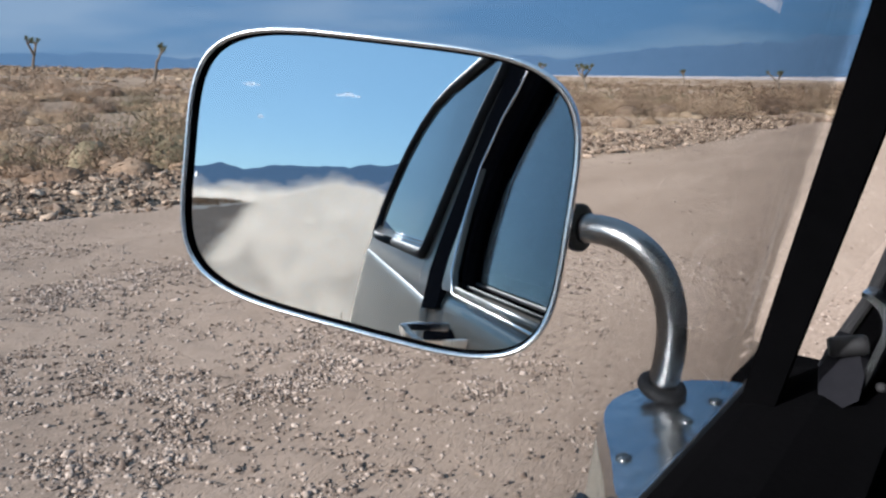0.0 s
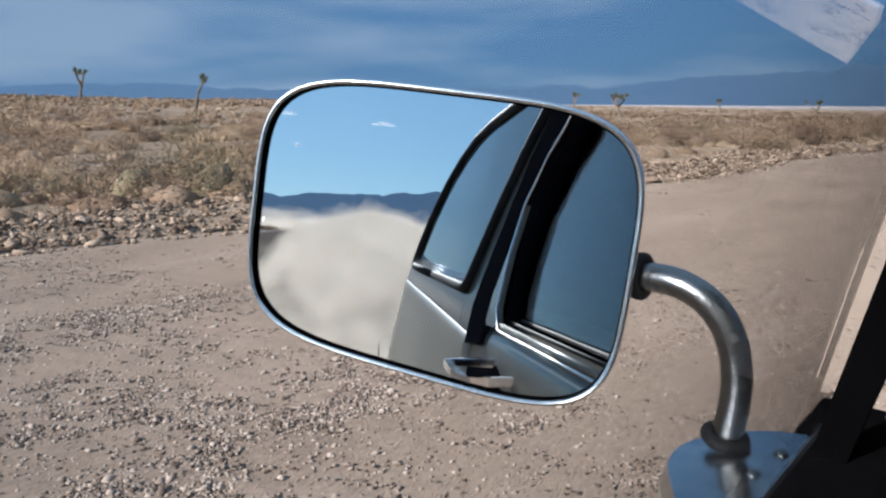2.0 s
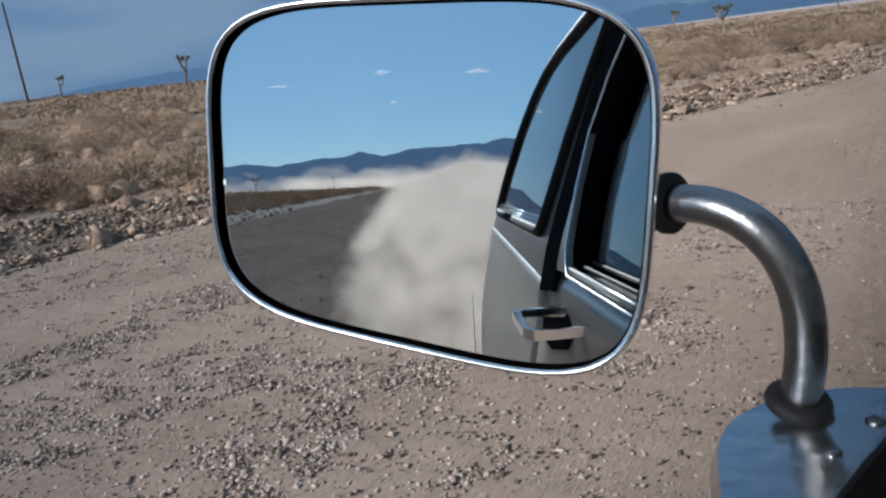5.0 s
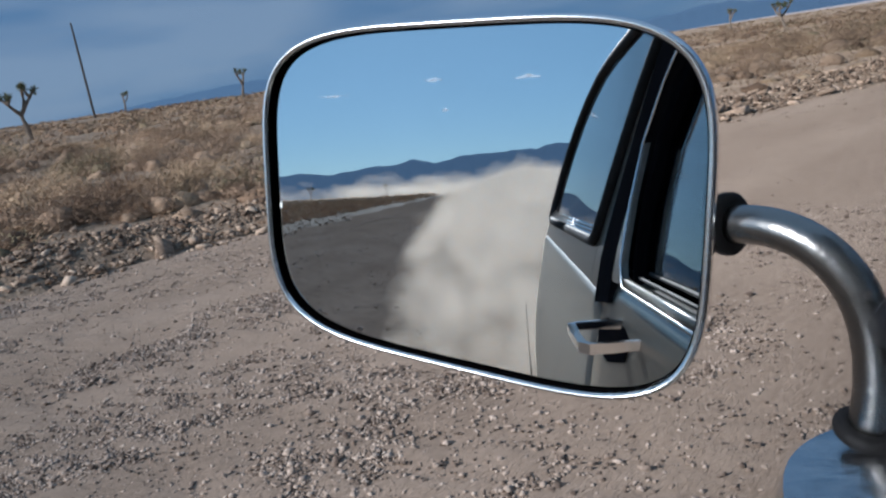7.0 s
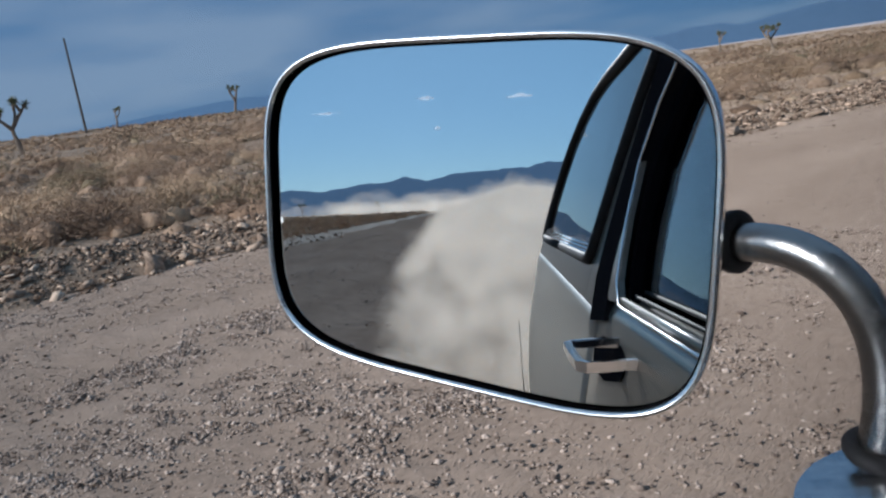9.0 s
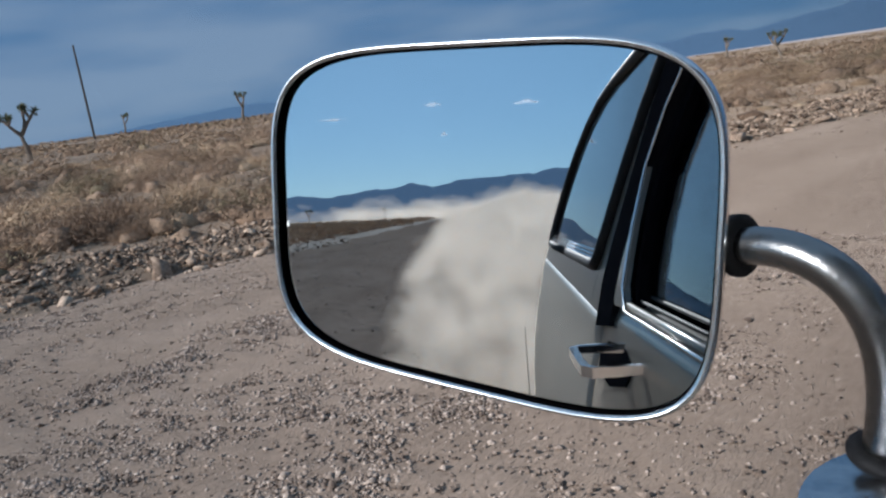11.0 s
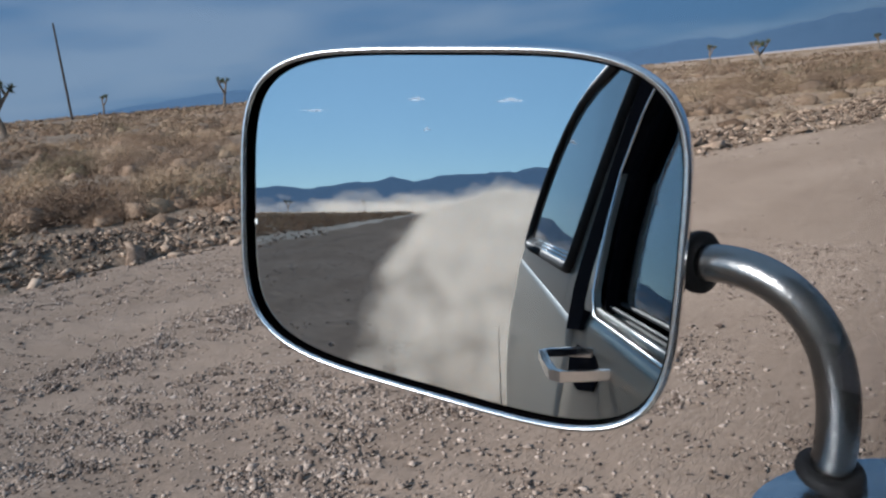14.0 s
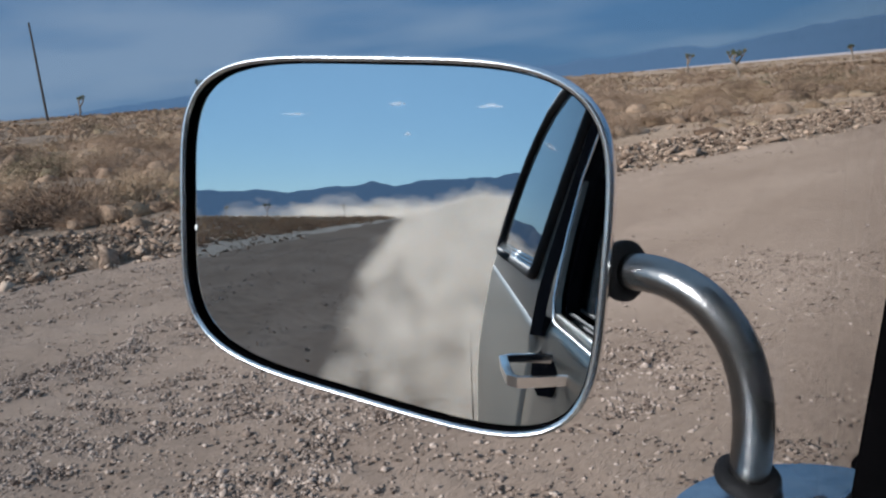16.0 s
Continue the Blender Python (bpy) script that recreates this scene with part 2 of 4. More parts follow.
def bevelled(bm, width=0.004, segments=2):
    bmesh.ops.bevel(bm, geom=[e for e in bm.edges if len(e.link_faces) == 2 and e.calc_face_angle(0) > 0.5], offset=width, segments=segments, affect="EDGES", clamp_overlap=True)
    return bm


def prism(outline, a, b):
    """A solid between two copies of an outline: a(p) and b(p) give its two faces' points."""
    bm = bmesh.new()
    va = [bm.verts.new(a(p)) for p in outline]
    vb = [bm.verts.new(b(p)) for p in outline]
    bm.faces.new(va)
    bm.faces.new(vb[::-1])
    for i in range(len(outline)):
        j = (i + 1) % len(outline)
        bm.faces.new((va[j], va[i], vb[i], vb[j]))
    return bm


def block(x0, x1, y0, y1, z0, z1, bevel=0.006):
    bm = prism([(x0, y0), (x1, y0), (x1, y1), (x0, y1)], lambda p: (*p, z0), lambda p: (*p, z1))
    return bevelled(bm, bevel) if bevel else bm


def tube(points, radii, sides=20, cap=True):
    """A round tube along points."""
    bm = bmesh.new()
    pts = [Vector(p) for p in points]
    rings, side = [], None
    for i, p in enumerate(pts):
        t = (pts[min(i + 1, len(pts) - 1)] - pts[max(i - 1, 0)]).normalized()
        if side is None:
            side = t.orthogonal().normalized()
        side = (side - t * side.dot(t)).normalized()
        up = t.cross(side)
        r = radii[i] if hasattr(radii, "__len__") else radii
        rings.append([bm.verts.new(p + r * (math.cos(a) * side + math.sin(a) * up)) for a in (2 * math.pi * k / sides for k in range(sides))])
    for a, b in zip(rings, rings[1:]):
        for k in range(sides):
            bm.faces.new((a[k], a[(k + 1) % sides], b[(k + 1) % sides], b[k]))
    if cap:
        bm.faces.new(rings[0][::-1])
        bm.faces.new(rings[-1])
    return bm


def turned(profile, axis_pose, sides=32):
    """A closed ring or disc: (radius, height) points turned round an axis."""
    bm = bmesh.new()
    rings = []
    for k in range(sides):
        c, s = math.cos(2 * math.pi * k / sides), math.sin(2 * math.pi * k / sides)
        rings.append([bm.verts.new(axis_pose @ Vector((r * c, r * s, h))) for r, h in profile])
    for k in range(sides):
        a, b = rings[k], rings[(k + 1) % sides]
        for i in range(len(profile)):
            j = (i + 1) % len(profile)
            bm.faces.new((a[i], b[i], b[j], a[j]))
    bmesh.ops.remove_doubles(bm, verts=bm.verts, dist=1e-6)
    return bm


def round_profile(r, minor, n=12, squash=1.0):
    return [(r + minor * math.cos(2 * math.pi * k / n), squash * minor * math.sin(2 * math.pi * k / n)) for k in range(n)]


def smoothstep(a, b, x):
    s = np.clip((x - a) / (b - a), 0, 1)
    return s * s * (3 - 2 * s)


def fbm(x, y, seed, octaves=4, size=1.0):
    """Smooth value noise on numpy arrays, about -1 to 1."""
    out, amp, freq = np.zeros_like(x, float), 1.0, 1.0 / size
    for o in range(octaves):
        table = np.random.default_rng(seed * 31 + o).uniform(-1, 1, (64, 64))
        u, v = x * freq + 17.3 * o, y * freq + 9.1 * o
        iu, iv = np.floor(u).astype(int), np.floor(v).astype(int)
        fu, fv = u - iu, v - iv
        fu, fv = fu * fu * (3 - 2 * fu), fv * fv * (3 - 2 * fv)
        g = lambda a, b: table[a % 64, b % 64]
        out += amp * ((g(iu, iv) * (1 - fu) + g(iu + 1, iv) * fu) * (1 - fv) + (g(iu, iv + 1) * (1 - fu) + g(iu + 1, iv + 1) * fu) * fv)
        amp, freq = amp * 0.5, freq * 2
    return out / 1.6


# ---- ground, road and distance ----
def road_edge(y):
    """The road's left edge."""
    return -7.9 + 1.7 * smoothstep(2, 12, y) + 0.6 * smoothstep(12, 40, y) - 0.6 * smoothstep(0, 30, -y) + 0.25 * np.sin(y * 0.45) + 0.12 * np.sin(1.3 * y + 1)


def climb(y):
    """Behind the van the land rises in a long even slope."""
    back = np.maximum(-y - 3.0, 0)
    return 0.0225 * (np.sqrt(back * back + 16) - 4) * (1 - 0.25 * smoothstep(120, 400, back))


def road_right(y):
    return 5.2 + 0.2 * np.sin(0.4 * y) + 0.4 * smoothstep(0, 30, -y)


def land(x, y):
    """Height of the desert outside the road."""
    left = road_edge(y) - x
    right = x - road_right(y)
    out = np.maximum(left, right)
    berm = 0.26 * np.exp(-((out - 0.95) / 0.65) ** 2) * (0.65 + 0.5 * fbm(x, y, 3, 2, 1.2))
    rise = 0.16 * smoothstep(0.2, 3.0, out) + 0.10 * smoothstep(4, 30, out)
    rise = rise + 1.75 * smoothstep(14, 130, left) * smoothstep(-60, 10, y)
    rough = (0.10 * fbm(x, y, 5, 3, 3.0) + 0.03 * fbm(x, y, 8, 2, 0.5)) * smoothstep(0.2, 1.5, out)
    swell = 0.5 * fbm(x, y, 7, 2, 60.0) * smoothstep(15, 80, out)
    calm = 1 - 0.8 * smoothstep(20, 90, -y)
    return np.where(out > 0, berm + rise + rough + swell * calm, -0.10) + climb(y)


def road_height(x, y):
    ridge = 0.035 * np.exp(-((x - road_edge(y) - 1.7 - 0.15 * np.sin(0.6 * y)) / 0.22) ** 2) + 0.02 * np.exp(-((x - road_edge(y) - 3.0) / 0.3) ** 2)
    return 0.012 * fbm(x * 1.5, y * 0.5, 11, 3, 1.0) + 0.006 * fbm(x, y, 12, 2, 0.18) + ridge + climb(y)


def grid_mesh(name, X, Y, Z):
    r, c = X.shape
    v = np.stack([X, Y, Z], -1).reshape(-1, 3)
    i = (np.arange(r - 1)[:, None] * c + np.arange(c - 1)).ravel()
    t = np.concatenate([np.stack([i, i + 1, i + c + 1], 1), np.stack([i, i + c + 1, i + c], 1)])
    me = fast_mesh(name, v, t)
    me.polygons.foreach_set("use_smooth", np.ones(len(t), bool))
    return me


rr = np.r_[0.0, np.geomspace(1.5, 4400, 190)]
aa = np.linspace(0, 2 * np.pi, 541)
R, A = np.meshgrid(rr, aa, indexing="ij")
GX, GY = -R * np.sin(A), R * np.cos(A)
GZ = land(GX, GY) * (1 - smoothstep(420, 1100, R))
tagged(part("ground", grid_mesh("ground", GX, GY, GZ[:, :]), M_SAND), "dry tan desert soil reaching to the horizon", "ground", kind="structure")

ys = np.r_[-np.geomspace(330, 42, 60), np.arange(-41.5, -22, 0.16), np.arange(-22, -4, 0.10), np.arange(-4, 11, 0.07), np.arange(11.1, 14, 0.12), np.geomspace(14.2, 260, 90)]
ss = np.linspace(-0.03, 1.03, 150)
RY, RS = np.meshgrid(ys, ss, indexing="ij")
RX = road_edge(RY) * (1 - RS) + road_right(RY) * RS
# loose clods: coarser behind the van so their shade darkens the mirrored road
coarse = 0.0055 + 0.010 * smoothstep(-2.0, -5.0, RY) * (1 + 3.0 * smoothstep(36, 60, -RY))
RZ = road_height(RX, RY) + coarse * np.random.default_rng(9).normal(0, 1, RX.shape).clip(-2, 2) - 0.11 * (smoothstep(0.0, -0.03, RS) + smoothstep(1.0, 1.03, RS))
tagged(part("road", grid_mesh("road", RX, RY, RZ), M_ROAD), "wide graded dirt road with loose pale gravel", "road", kind="structure")


def ridge_mesh(name, az0, az1, dist, heights, seed, steps=700, rough=0.25):
    """A far range: crest elevation in degrees along azimuths (left of +y), with a sloping foot."""
    az = np.linspace(az0, az1, steps)
    crest = np.interp(az, [h[0] for h in heights], [h[1] for h in heights])
    crest = crest * (1 + rough * fbm(az * 1.0, az * 0, seed, 4, 3.5) + 0.22 * rough * fbm(az, az * 0 + 5, seed + 3, 4, 0.8)) + 0.05
    rows = []
    for k, (share, near) in enumerate([(-0.05, 0.90), (0.12, 0.93), (0.45, 0.96), (0.8, 0.985), (1.0, 1.0), (0.5, 1.06)]):
        wob = 1 + 0.012 * fbm(az * 1.0, az * 0 + k, seed + k, 3, 2.0)
        d = dist * near * wob
        z = dist * np.tan(np.radians(crest)) * share * (1 + (0.15 if 0 < share < 1 else 0) * fbm(az, az * 0 + 3 * k, seed + 9, 3, 1.5))
        rows.append(np.stack([-d * np.sin(np.radians(az)), d * np.cos(np.radians(az)), z], -1))
    P = np.stack(rows)
    return grid_mesh(name, P[..., 0], P[..., 1], P[..., 2])


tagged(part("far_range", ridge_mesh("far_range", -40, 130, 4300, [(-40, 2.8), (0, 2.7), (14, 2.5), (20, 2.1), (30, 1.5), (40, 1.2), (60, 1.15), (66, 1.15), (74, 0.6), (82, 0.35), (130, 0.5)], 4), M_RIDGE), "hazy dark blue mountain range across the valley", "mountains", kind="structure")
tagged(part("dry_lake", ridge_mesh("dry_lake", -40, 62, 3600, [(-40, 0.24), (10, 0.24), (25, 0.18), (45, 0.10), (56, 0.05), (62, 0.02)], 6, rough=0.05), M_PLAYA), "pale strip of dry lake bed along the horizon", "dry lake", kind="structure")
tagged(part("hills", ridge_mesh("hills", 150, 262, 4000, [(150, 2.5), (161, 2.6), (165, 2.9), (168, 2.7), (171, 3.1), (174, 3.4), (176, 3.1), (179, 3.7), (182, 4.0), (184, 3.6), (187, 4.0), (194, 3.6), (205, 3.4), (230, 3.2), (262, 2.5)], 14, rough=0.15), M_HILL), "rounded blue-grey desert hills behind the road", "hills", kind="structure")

# ---- van ----
TUMBLE, BELT_X, BELT_Z = 0.28, -0.140, 1.245


def wall(y, z, inward=0.0):
    """A point on the leaning upper side of the body."""
    return (BELT_X + TUMBLE * (z - BELT_Z) + inward, y, z)


def upper(outline, out=0.0, thick=0.03):
    return prism(outline, lambda p: wall(*p, -out), lambda p: wall(*p, thick - out))


SECTION = [(-0.118, 1.243), (-0.138, 1.236), (-0.151, 1.212), (-0.160, 1.150), (-0.176, 1.07), (-0.190, 0.97), (-0.196, 0.86), (-0.194, 0.68), (-0.180, 0.50), (-0.150, 0.42)]


def belt(y):
    """The shoulder crease behind the door, which falls a little towards the front."""
    return 1.245 - 0.037 * (y + 1.73) / 1.22


def lower(y0, y1, steps=14, drop=0.0):
    """A pressed side panel: the outer section, turned in at its edges, with a return inside."""
    bm = bmesh.new()
    ring = SECTION + [(x + 0.025, z) for x, z in SECTION[::-1]]
    rows = [[bm.verts.new((x, y, z - drop * (z - 0.42))) for x, z in ring] for y in (y0 + (y1 - y0) * k / steps for k in range(steps + 1))]
    for a, b in zip(rows, rows[1:]):
        for i in range(len(ring)):
            j = (i + 1) % len(ring)
            bm.faces.new((a[i], a[j], b[j], b[i]))
    bm.faces.new(rows[0][::-1])
    bm.faces.new(rows[-1])
    return bevelled(bm, 0.003, 2)


def quarter(y0, y1, steps=20):
    """The pressed side behind the door: a sharp shoulder bevel under the crease, then a bulge."""
    bm = bmesh.new()
    rows = []
    for k in range(steps + 1):
        y = y0 + (y1 - y0) * k / steps
        zb = belt(y)
        xb = BELT_X + TUMBLE * (zb - BELT_Z)
        outer = [(xb + 0.012, zb - 0.001), (xb - 0.001, zb - 0.003), (xb - 0.0055, zb - 0.015), (xb - 0.0085, zb - 0.026)] + [q for q in SECTION if q[1] < 1.16]
        rows.append([bm.verts.new((x, y, z)) for x, z in outer + [(x + 0.03, z) for x, z in outer[::-1]]])
    for a, b in zip(rows, rows[1:]):
        for i in range(len(a)):
            j = (i + 1) % len(a)
            bm.faces.new((a[i], a[j], b[j], b[i]))
    bm.faces.new(rows[0][::-1])
    bm.faces.new(rows[-1])
    return bevelled(bm, 0.0015, 1)


van = thing("van", (0, 0, 0), "dusty beige van with black window trim on the dirt road", "van")
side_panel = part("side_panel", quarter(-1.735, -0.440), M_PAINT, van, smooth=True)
fender = part("fender", lower(0.506, 1.30, 8, 0.50), M_PAINT_SHADED, van, smooth=True)
door = part("door", lower(-0.432, 0.500, 12), M_PAINT_SHADED, van, "closed driver's door, its beige paint darkened for shade", smooth=True)
# the lip of the rear wheel arch stands out behind, a narrow pointed edge
part("wheel_arch_lip", bevelled(prism([(-0.190, 0.42), (-0.204, 0.44), (-0.2115, 0.72), (-0.2185, 1.00), (-0.2145, 0.86), (-0.205, 0.62)], lambda p: (p[0], -1.84, p[1]), lambda p: (p[0], -1.79, p[1])), 0.0008), M_RUBBER, side_panel, "dark lip of the rear wheel arch")

# upper side: painted ledge and pillar, the black door channel, the rear side window in its seal
TOP = 1.706
part("roof_rail", bevelled(upper([(-1.04, TOP + 0.010), (-1.02, TOP + 0.018), (0.60, TOP + 0.018), (0.61, TOP + 0.010)]), 0.003), M_PAINT_SHADED, van)
part("window_ledge", bevelled(upper([(-1.735, belt(-1.735)), (-1.715, 1.292), (-1.640, 1.299), (-0.603, 1.286), (-0.603, belt(-0.603))]), 0.003), M_PAINT_SHADED, van)
CHANNEL = [(-0.449, 1.191), (-0.487, 1.261), (-0.484, 1.310), (-0.474, 1.360), (-0.450, 1.456), (-0.424, 1.544), (-0.383, 1.620), (-0.330, TOP)]
part("pillar", bevelled(upper([(-0.600, 1.209), (-0.600, 1.300), (-0.585, 1.360), (-0.545, 1.460), (-0.490, 1.557), (-0.442, 1.610), (-0.400, TOP)] + [(y - 0.002, z) for y, z in CHANNEL[:0:-1]] + [(-0.470, 1.206)]), 0.002), M_PAINT_SHADED, van)
part("pillar_trim", bevelled(upper(CHANNEL + [(-0.165, TOP), (-0.250, 1.565), (-0.292, 1.528), (-0.336, 1.448), (-0.351, 1.361), (-0.359, 1.290), (-0.347, 1.246), (-0.333, 1.206)], 0.009, 0.03), 0.004), M_TRIM, van, "dull black door channel")
GLASS_EDGE = [(-1.100, 1.289), (-1.520, 1.294), (-1.590, 1.298), (-1.612, 1.316), (-1.602, 1.375), (-1.575, 1.440), (-1.520, 1.512), (-1.440, 1.578), (-1.320, 1.638), (-1.170, 1.680), (-1.000, 1.696), (-0.720, 1.702), (-0.440, 1.703), (-0.412, 1.690), (-0.425, 1.640), (-0.450, 1.610), (-0.492, 1.557), (-0.545, 1.460), (-0.585, 1.360), (-0.610, 1.300), (-0.625, 1.287), (-0.650, 1.283), (-1.100, 1.289)]
part("window_seal", tube([wall(y, z, -0.004) for y, z in GLASS_EDGE], 0.0130, 12), M_RUBBER, van, "black rubber window seal", smooth=True)
for lift, out in ((0.012, 0.010), (0.0185, 0.008), (0.025, 0.005)):
    part("trim_strip", tube([wall(-1.585, 1.298 + lift, -out), wall(-1.10, 1.2895 + lift, -out), wall(-0.655, 1.283 + lift, -out)], 0.0032, 10), M_CHROME, van, "thin bright trim strip", smooth=True)
part("window_pane", upper(GLASS_EDGE[:-1], 0.002, 0.005), M_TINT, van, "smoked side window glass")

# the driver's door window
FRAME_EDGE = [(-0.245, 1.241), (-0.289, 1.270), (-0.305, 1.302), (-0.327, 1.362), (-0.334, 1.448), (-0.290, 1.530), (-0.248, 1.567), (-0.163, TOP)]
part("door_frame", bevelled(upper([(-0.331, 1.238), (-0.345, 1.246), (-0.357, 1.290), (-0.349, 1.361), (-0.335, 1.446)] + FRAME_EDGE[3::-1], 0.009, 0.008), 0.002), M_PAINT_SHADED, door)
part("frame_edge", tube([wall(0.30, 1.240, -0.013), wall(0.0, 1.240, -0.013), wall(-0.205, 1.2395, -0.013), wall(-0.232, 1.2405, -0.013)] + [wall(y, z, -0.012) for y, z in FRAME_EDGE[1:]], 0.0024, 10), M_RIM, door, "thin bright edge of the window frame", smooth=True)
part("window_reveal", bevelled(upper(FRAME_EDGE + [(-0.095, TOP), (-0.240, 1.527), (-0.300, 1.448), (-0.302, 1.362), (-0.288, 1.300), (-0.250, 1.250)], -0.006, 0.020), 0.003), M_SHADE, door, "deep black window channel")
part("window_sill", tube([wall(-0.255, 1.2445, -0.004), wall(0.0, 1.2445, -0.004), wall(0.30, 1.2445, -0.004)], 0.0062, 12), M_PAINT_SHADED, door, "painted shoulder below the window", smooth=True)
part("inner_seal", tube([wall(-0.235, 1.252, 0.009), wall(0.0, 1.252, 0.009), wall(0.30, 1.252, 0.009)], 0.0028, 10), M_RUBBER, door, "black inner window seal", smooth=True)
part("sill_seal", bevelled(prism([(-0.112, 1.238), (-0.110, 1.259), (-0.098, 1.265), (-0.066, 1.270), (-0.030, 1.262), (-0.020, 1.20), (-0.110, 1.20)], lambda p: (p[0], -0.30, p[1]), lambda p: (p[0], 0.50, p[1])), 0.004), M_BLACK, door, "black inner sill")
# strip that stands in for the highlight on the sill's outer edge
part("sill_lip", tube([(-0.1125, -0.24, 1.2565), (-0.1125, 0.2, 1.2565), (-0.1125, 0.49, 1.2565)], 0.0032, 10), M_RUBBER, door, "grey strip added for the highlight along the sill edge", smooth=True)
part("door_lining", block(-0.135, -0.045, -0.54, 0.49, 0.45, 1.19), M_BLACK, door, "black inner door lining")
pane = part("window_pane", upper([(-0.330, 1.262), (-0.330, TOP), (0.250, TOP), (0.505, 1.262)], -0.020, 0.004), M_GLASS, door, "clear raised window glass")
pane.visible_shadow = False


def post_point(p, inward):
    u, z = p
    return (-0.100 + TUMBLE * (z - 1.27) + inward, 0.4205 - 0.60 * (z - 1.27) + u, z)


vent_post = part("vent_post", bevelled(prism([(0.0, 1.262), (0.0, TOP), (0.010, TOP), (0.010, 1.262)], lambda p: post_point(p, -0.003), lambda p: post_point(p, 0.0155)), 0.003, 3), M_BLACK, door, "black post of the vent window")
part("vent_frame", bevelled(prism([(0.0096, 1.262), (0.0096, TOP), (0.016, TOP), (0.016, 1.262)], lambda p: post_point(p, -0.001), lambda p: post_point(p, 0.010)), 0.002, 2), M_RUBBER, door)
vent_pane = part("vent_pane", upper([(0.458, 1.274), (0.205, TOP), (0.87, TOP), (1.35, 1.274)], -0.030, 0.004), M_GLASS, door, "clear vent window glass")
vent_pane.visible_shadow = False
part("pillar", bevelled(upper([(1.36, 1.262), (0.875, TOP), (0.93, TOP), (1.45, 1.262)], 0.0, 0.025), 0.006), M_BLACK, van, "black windscreen pillar")
SWEEP = [(-0.082, 1.250), (-0.0755, 1.270), (-0.060, 1.306), (-0.0505, 1.346), (-0.044, 1.403), (-0.039, 1.46), (-0.022, 1.58), (-0.004, TOP - 0.063)]
inner_pillar = part("pillar_lining", bevelled(prism(SWEEP + [(0.03, TOP - 0.063), (0.03, 1.250)], lambda p: (p[0], 0.556, p[1]), lambda p: (p[0], 0.574, p[1])), 0.003), M_BLACK, van, "black lining of the windscreen pillar")
part("edge_seal", tube([(x - 0.001, 0.552, z) for x, z in SWEEP], 0.0042, 10), M_RUBBER, inner_pillar, "grey rubber edge seal")
# latch of the vent window: foot, drum and curved lever
latch = part("vent_latch", bevelled(prism([(-0.0735, 1.2850), (-0.0705, 1.2720), (-0.0600, 1.2675), (-0.0495, 1.2770), (-0.0490, 1.2900), (-0.0530, 1.2985), (-0.0670, 1.3005)], lambda p: (p[0] + 0.002, 0.452 - 0.35 * (p[0] + 0.06) + 0.45 * (p[1] - 1.285), p[1] - 0.003), lambda p: (p[0], 0.482, p[1])), 0.004, 3), M_TRIM, door, "dark vent window latch with a chrome lever")
part("lever", bevelled(prism([(-0.0549, 1.3332), (-0.0493, 1.3322), (-0.0429, 1.3283), (-0.0382, 1.3210), (-0.0383, 1.3113), (-0.0411, 1.3000), (-0.0442, 1.2868), (-0.0476, 1.2760), (-0.0510, 1.2790), (-0.0475, 1.2900), (-0.0448, 1.3010), (-0.0424, 1.3115), (-0.0428, 1.3190), (-0.0461, 1.3245), (-0.0505, 1.3285), (-0.0549, 1.3308)], lambda p: (p[0], 0.455, p[1]), lambda p: (p[0] + 0.002, 0.470, p[1] + 0.001)), 0.0009, 2), M_PLATE, latch)
part("pivot", turned([(0, -0.010), (0.0050, -0.010), (0.0060, -0.008), (0.0060, 0.008), (0.0050, 0.010), (0, 0.010)], pose(-0.058, 0.456, 1.3005, 0, 78, 20), 24), M_RUBBER, latch)
part("screw", turned([(0, 0.0022), (0.0018, 0.0018), (0.0028, 0.0008), (0.0028, -0.003), (0, -0.003)], pose(-0.0390, 0.458, 1.2797, 70, 0, 0), 16), M_RUBBER, latch)

# door handle: a chrome loop that stands out from the door over a black patch
LOOP = [(-0.150, -0.243, 1.187, 0.013), (-0.178, -0.262, 1.185, 0.013), (-0.212, -0.288, 1.180, 0.012), (-0.222, -0.282, 1.178, 0.012), (-0.224, -0.205, 1.178, 0.012), (-0.223, -0.140, 1.178, 0.014), (-0.214, -0.127, 1.178, 0.014), (-0.190, -0.124, 1.179, 0.013), (-0.150, -0.120, 1.182, 0.012)]
loop = bmesh.new()
loop_rows = []
for k, (lx, ly, lz, lh) in enumerate(LOOP):
    ax, ay = LOOP[min(k + 1, 8)][0] - LOOP[max(k - 1, 0)][0], LOOP[min(k + 1, 8)][1] - LOOP[max(k - 1, 0)][1]
    ln = math.hypot(ax, ay)
    nx, ny = 0.0058 * ay / ln, -0.0058 * ax / ln
    loop_rows.append([loop.verts.new((lx + sx * nx, ly + sx * ny, lz + sz * lh / 2)) for sx, sz in ((1, 1), (-1, 1), (-1, -1), (1, -1))])
for ra, rb in zip(loop_rows, loop_rows[1:]):
    for k in range(4):
        loop.faces.new((ra[k], ra[(k + 1) % 4], rb[(k + 1) % 4], rb[k]))
loop.faces.new(loop_rows[0][::-1])
loop.faces.new(loop_rows[-1])
handle = part("handle", bevelled(loop, 0.0025, 3), M_CHROME, door, "chrome loop pull handle")
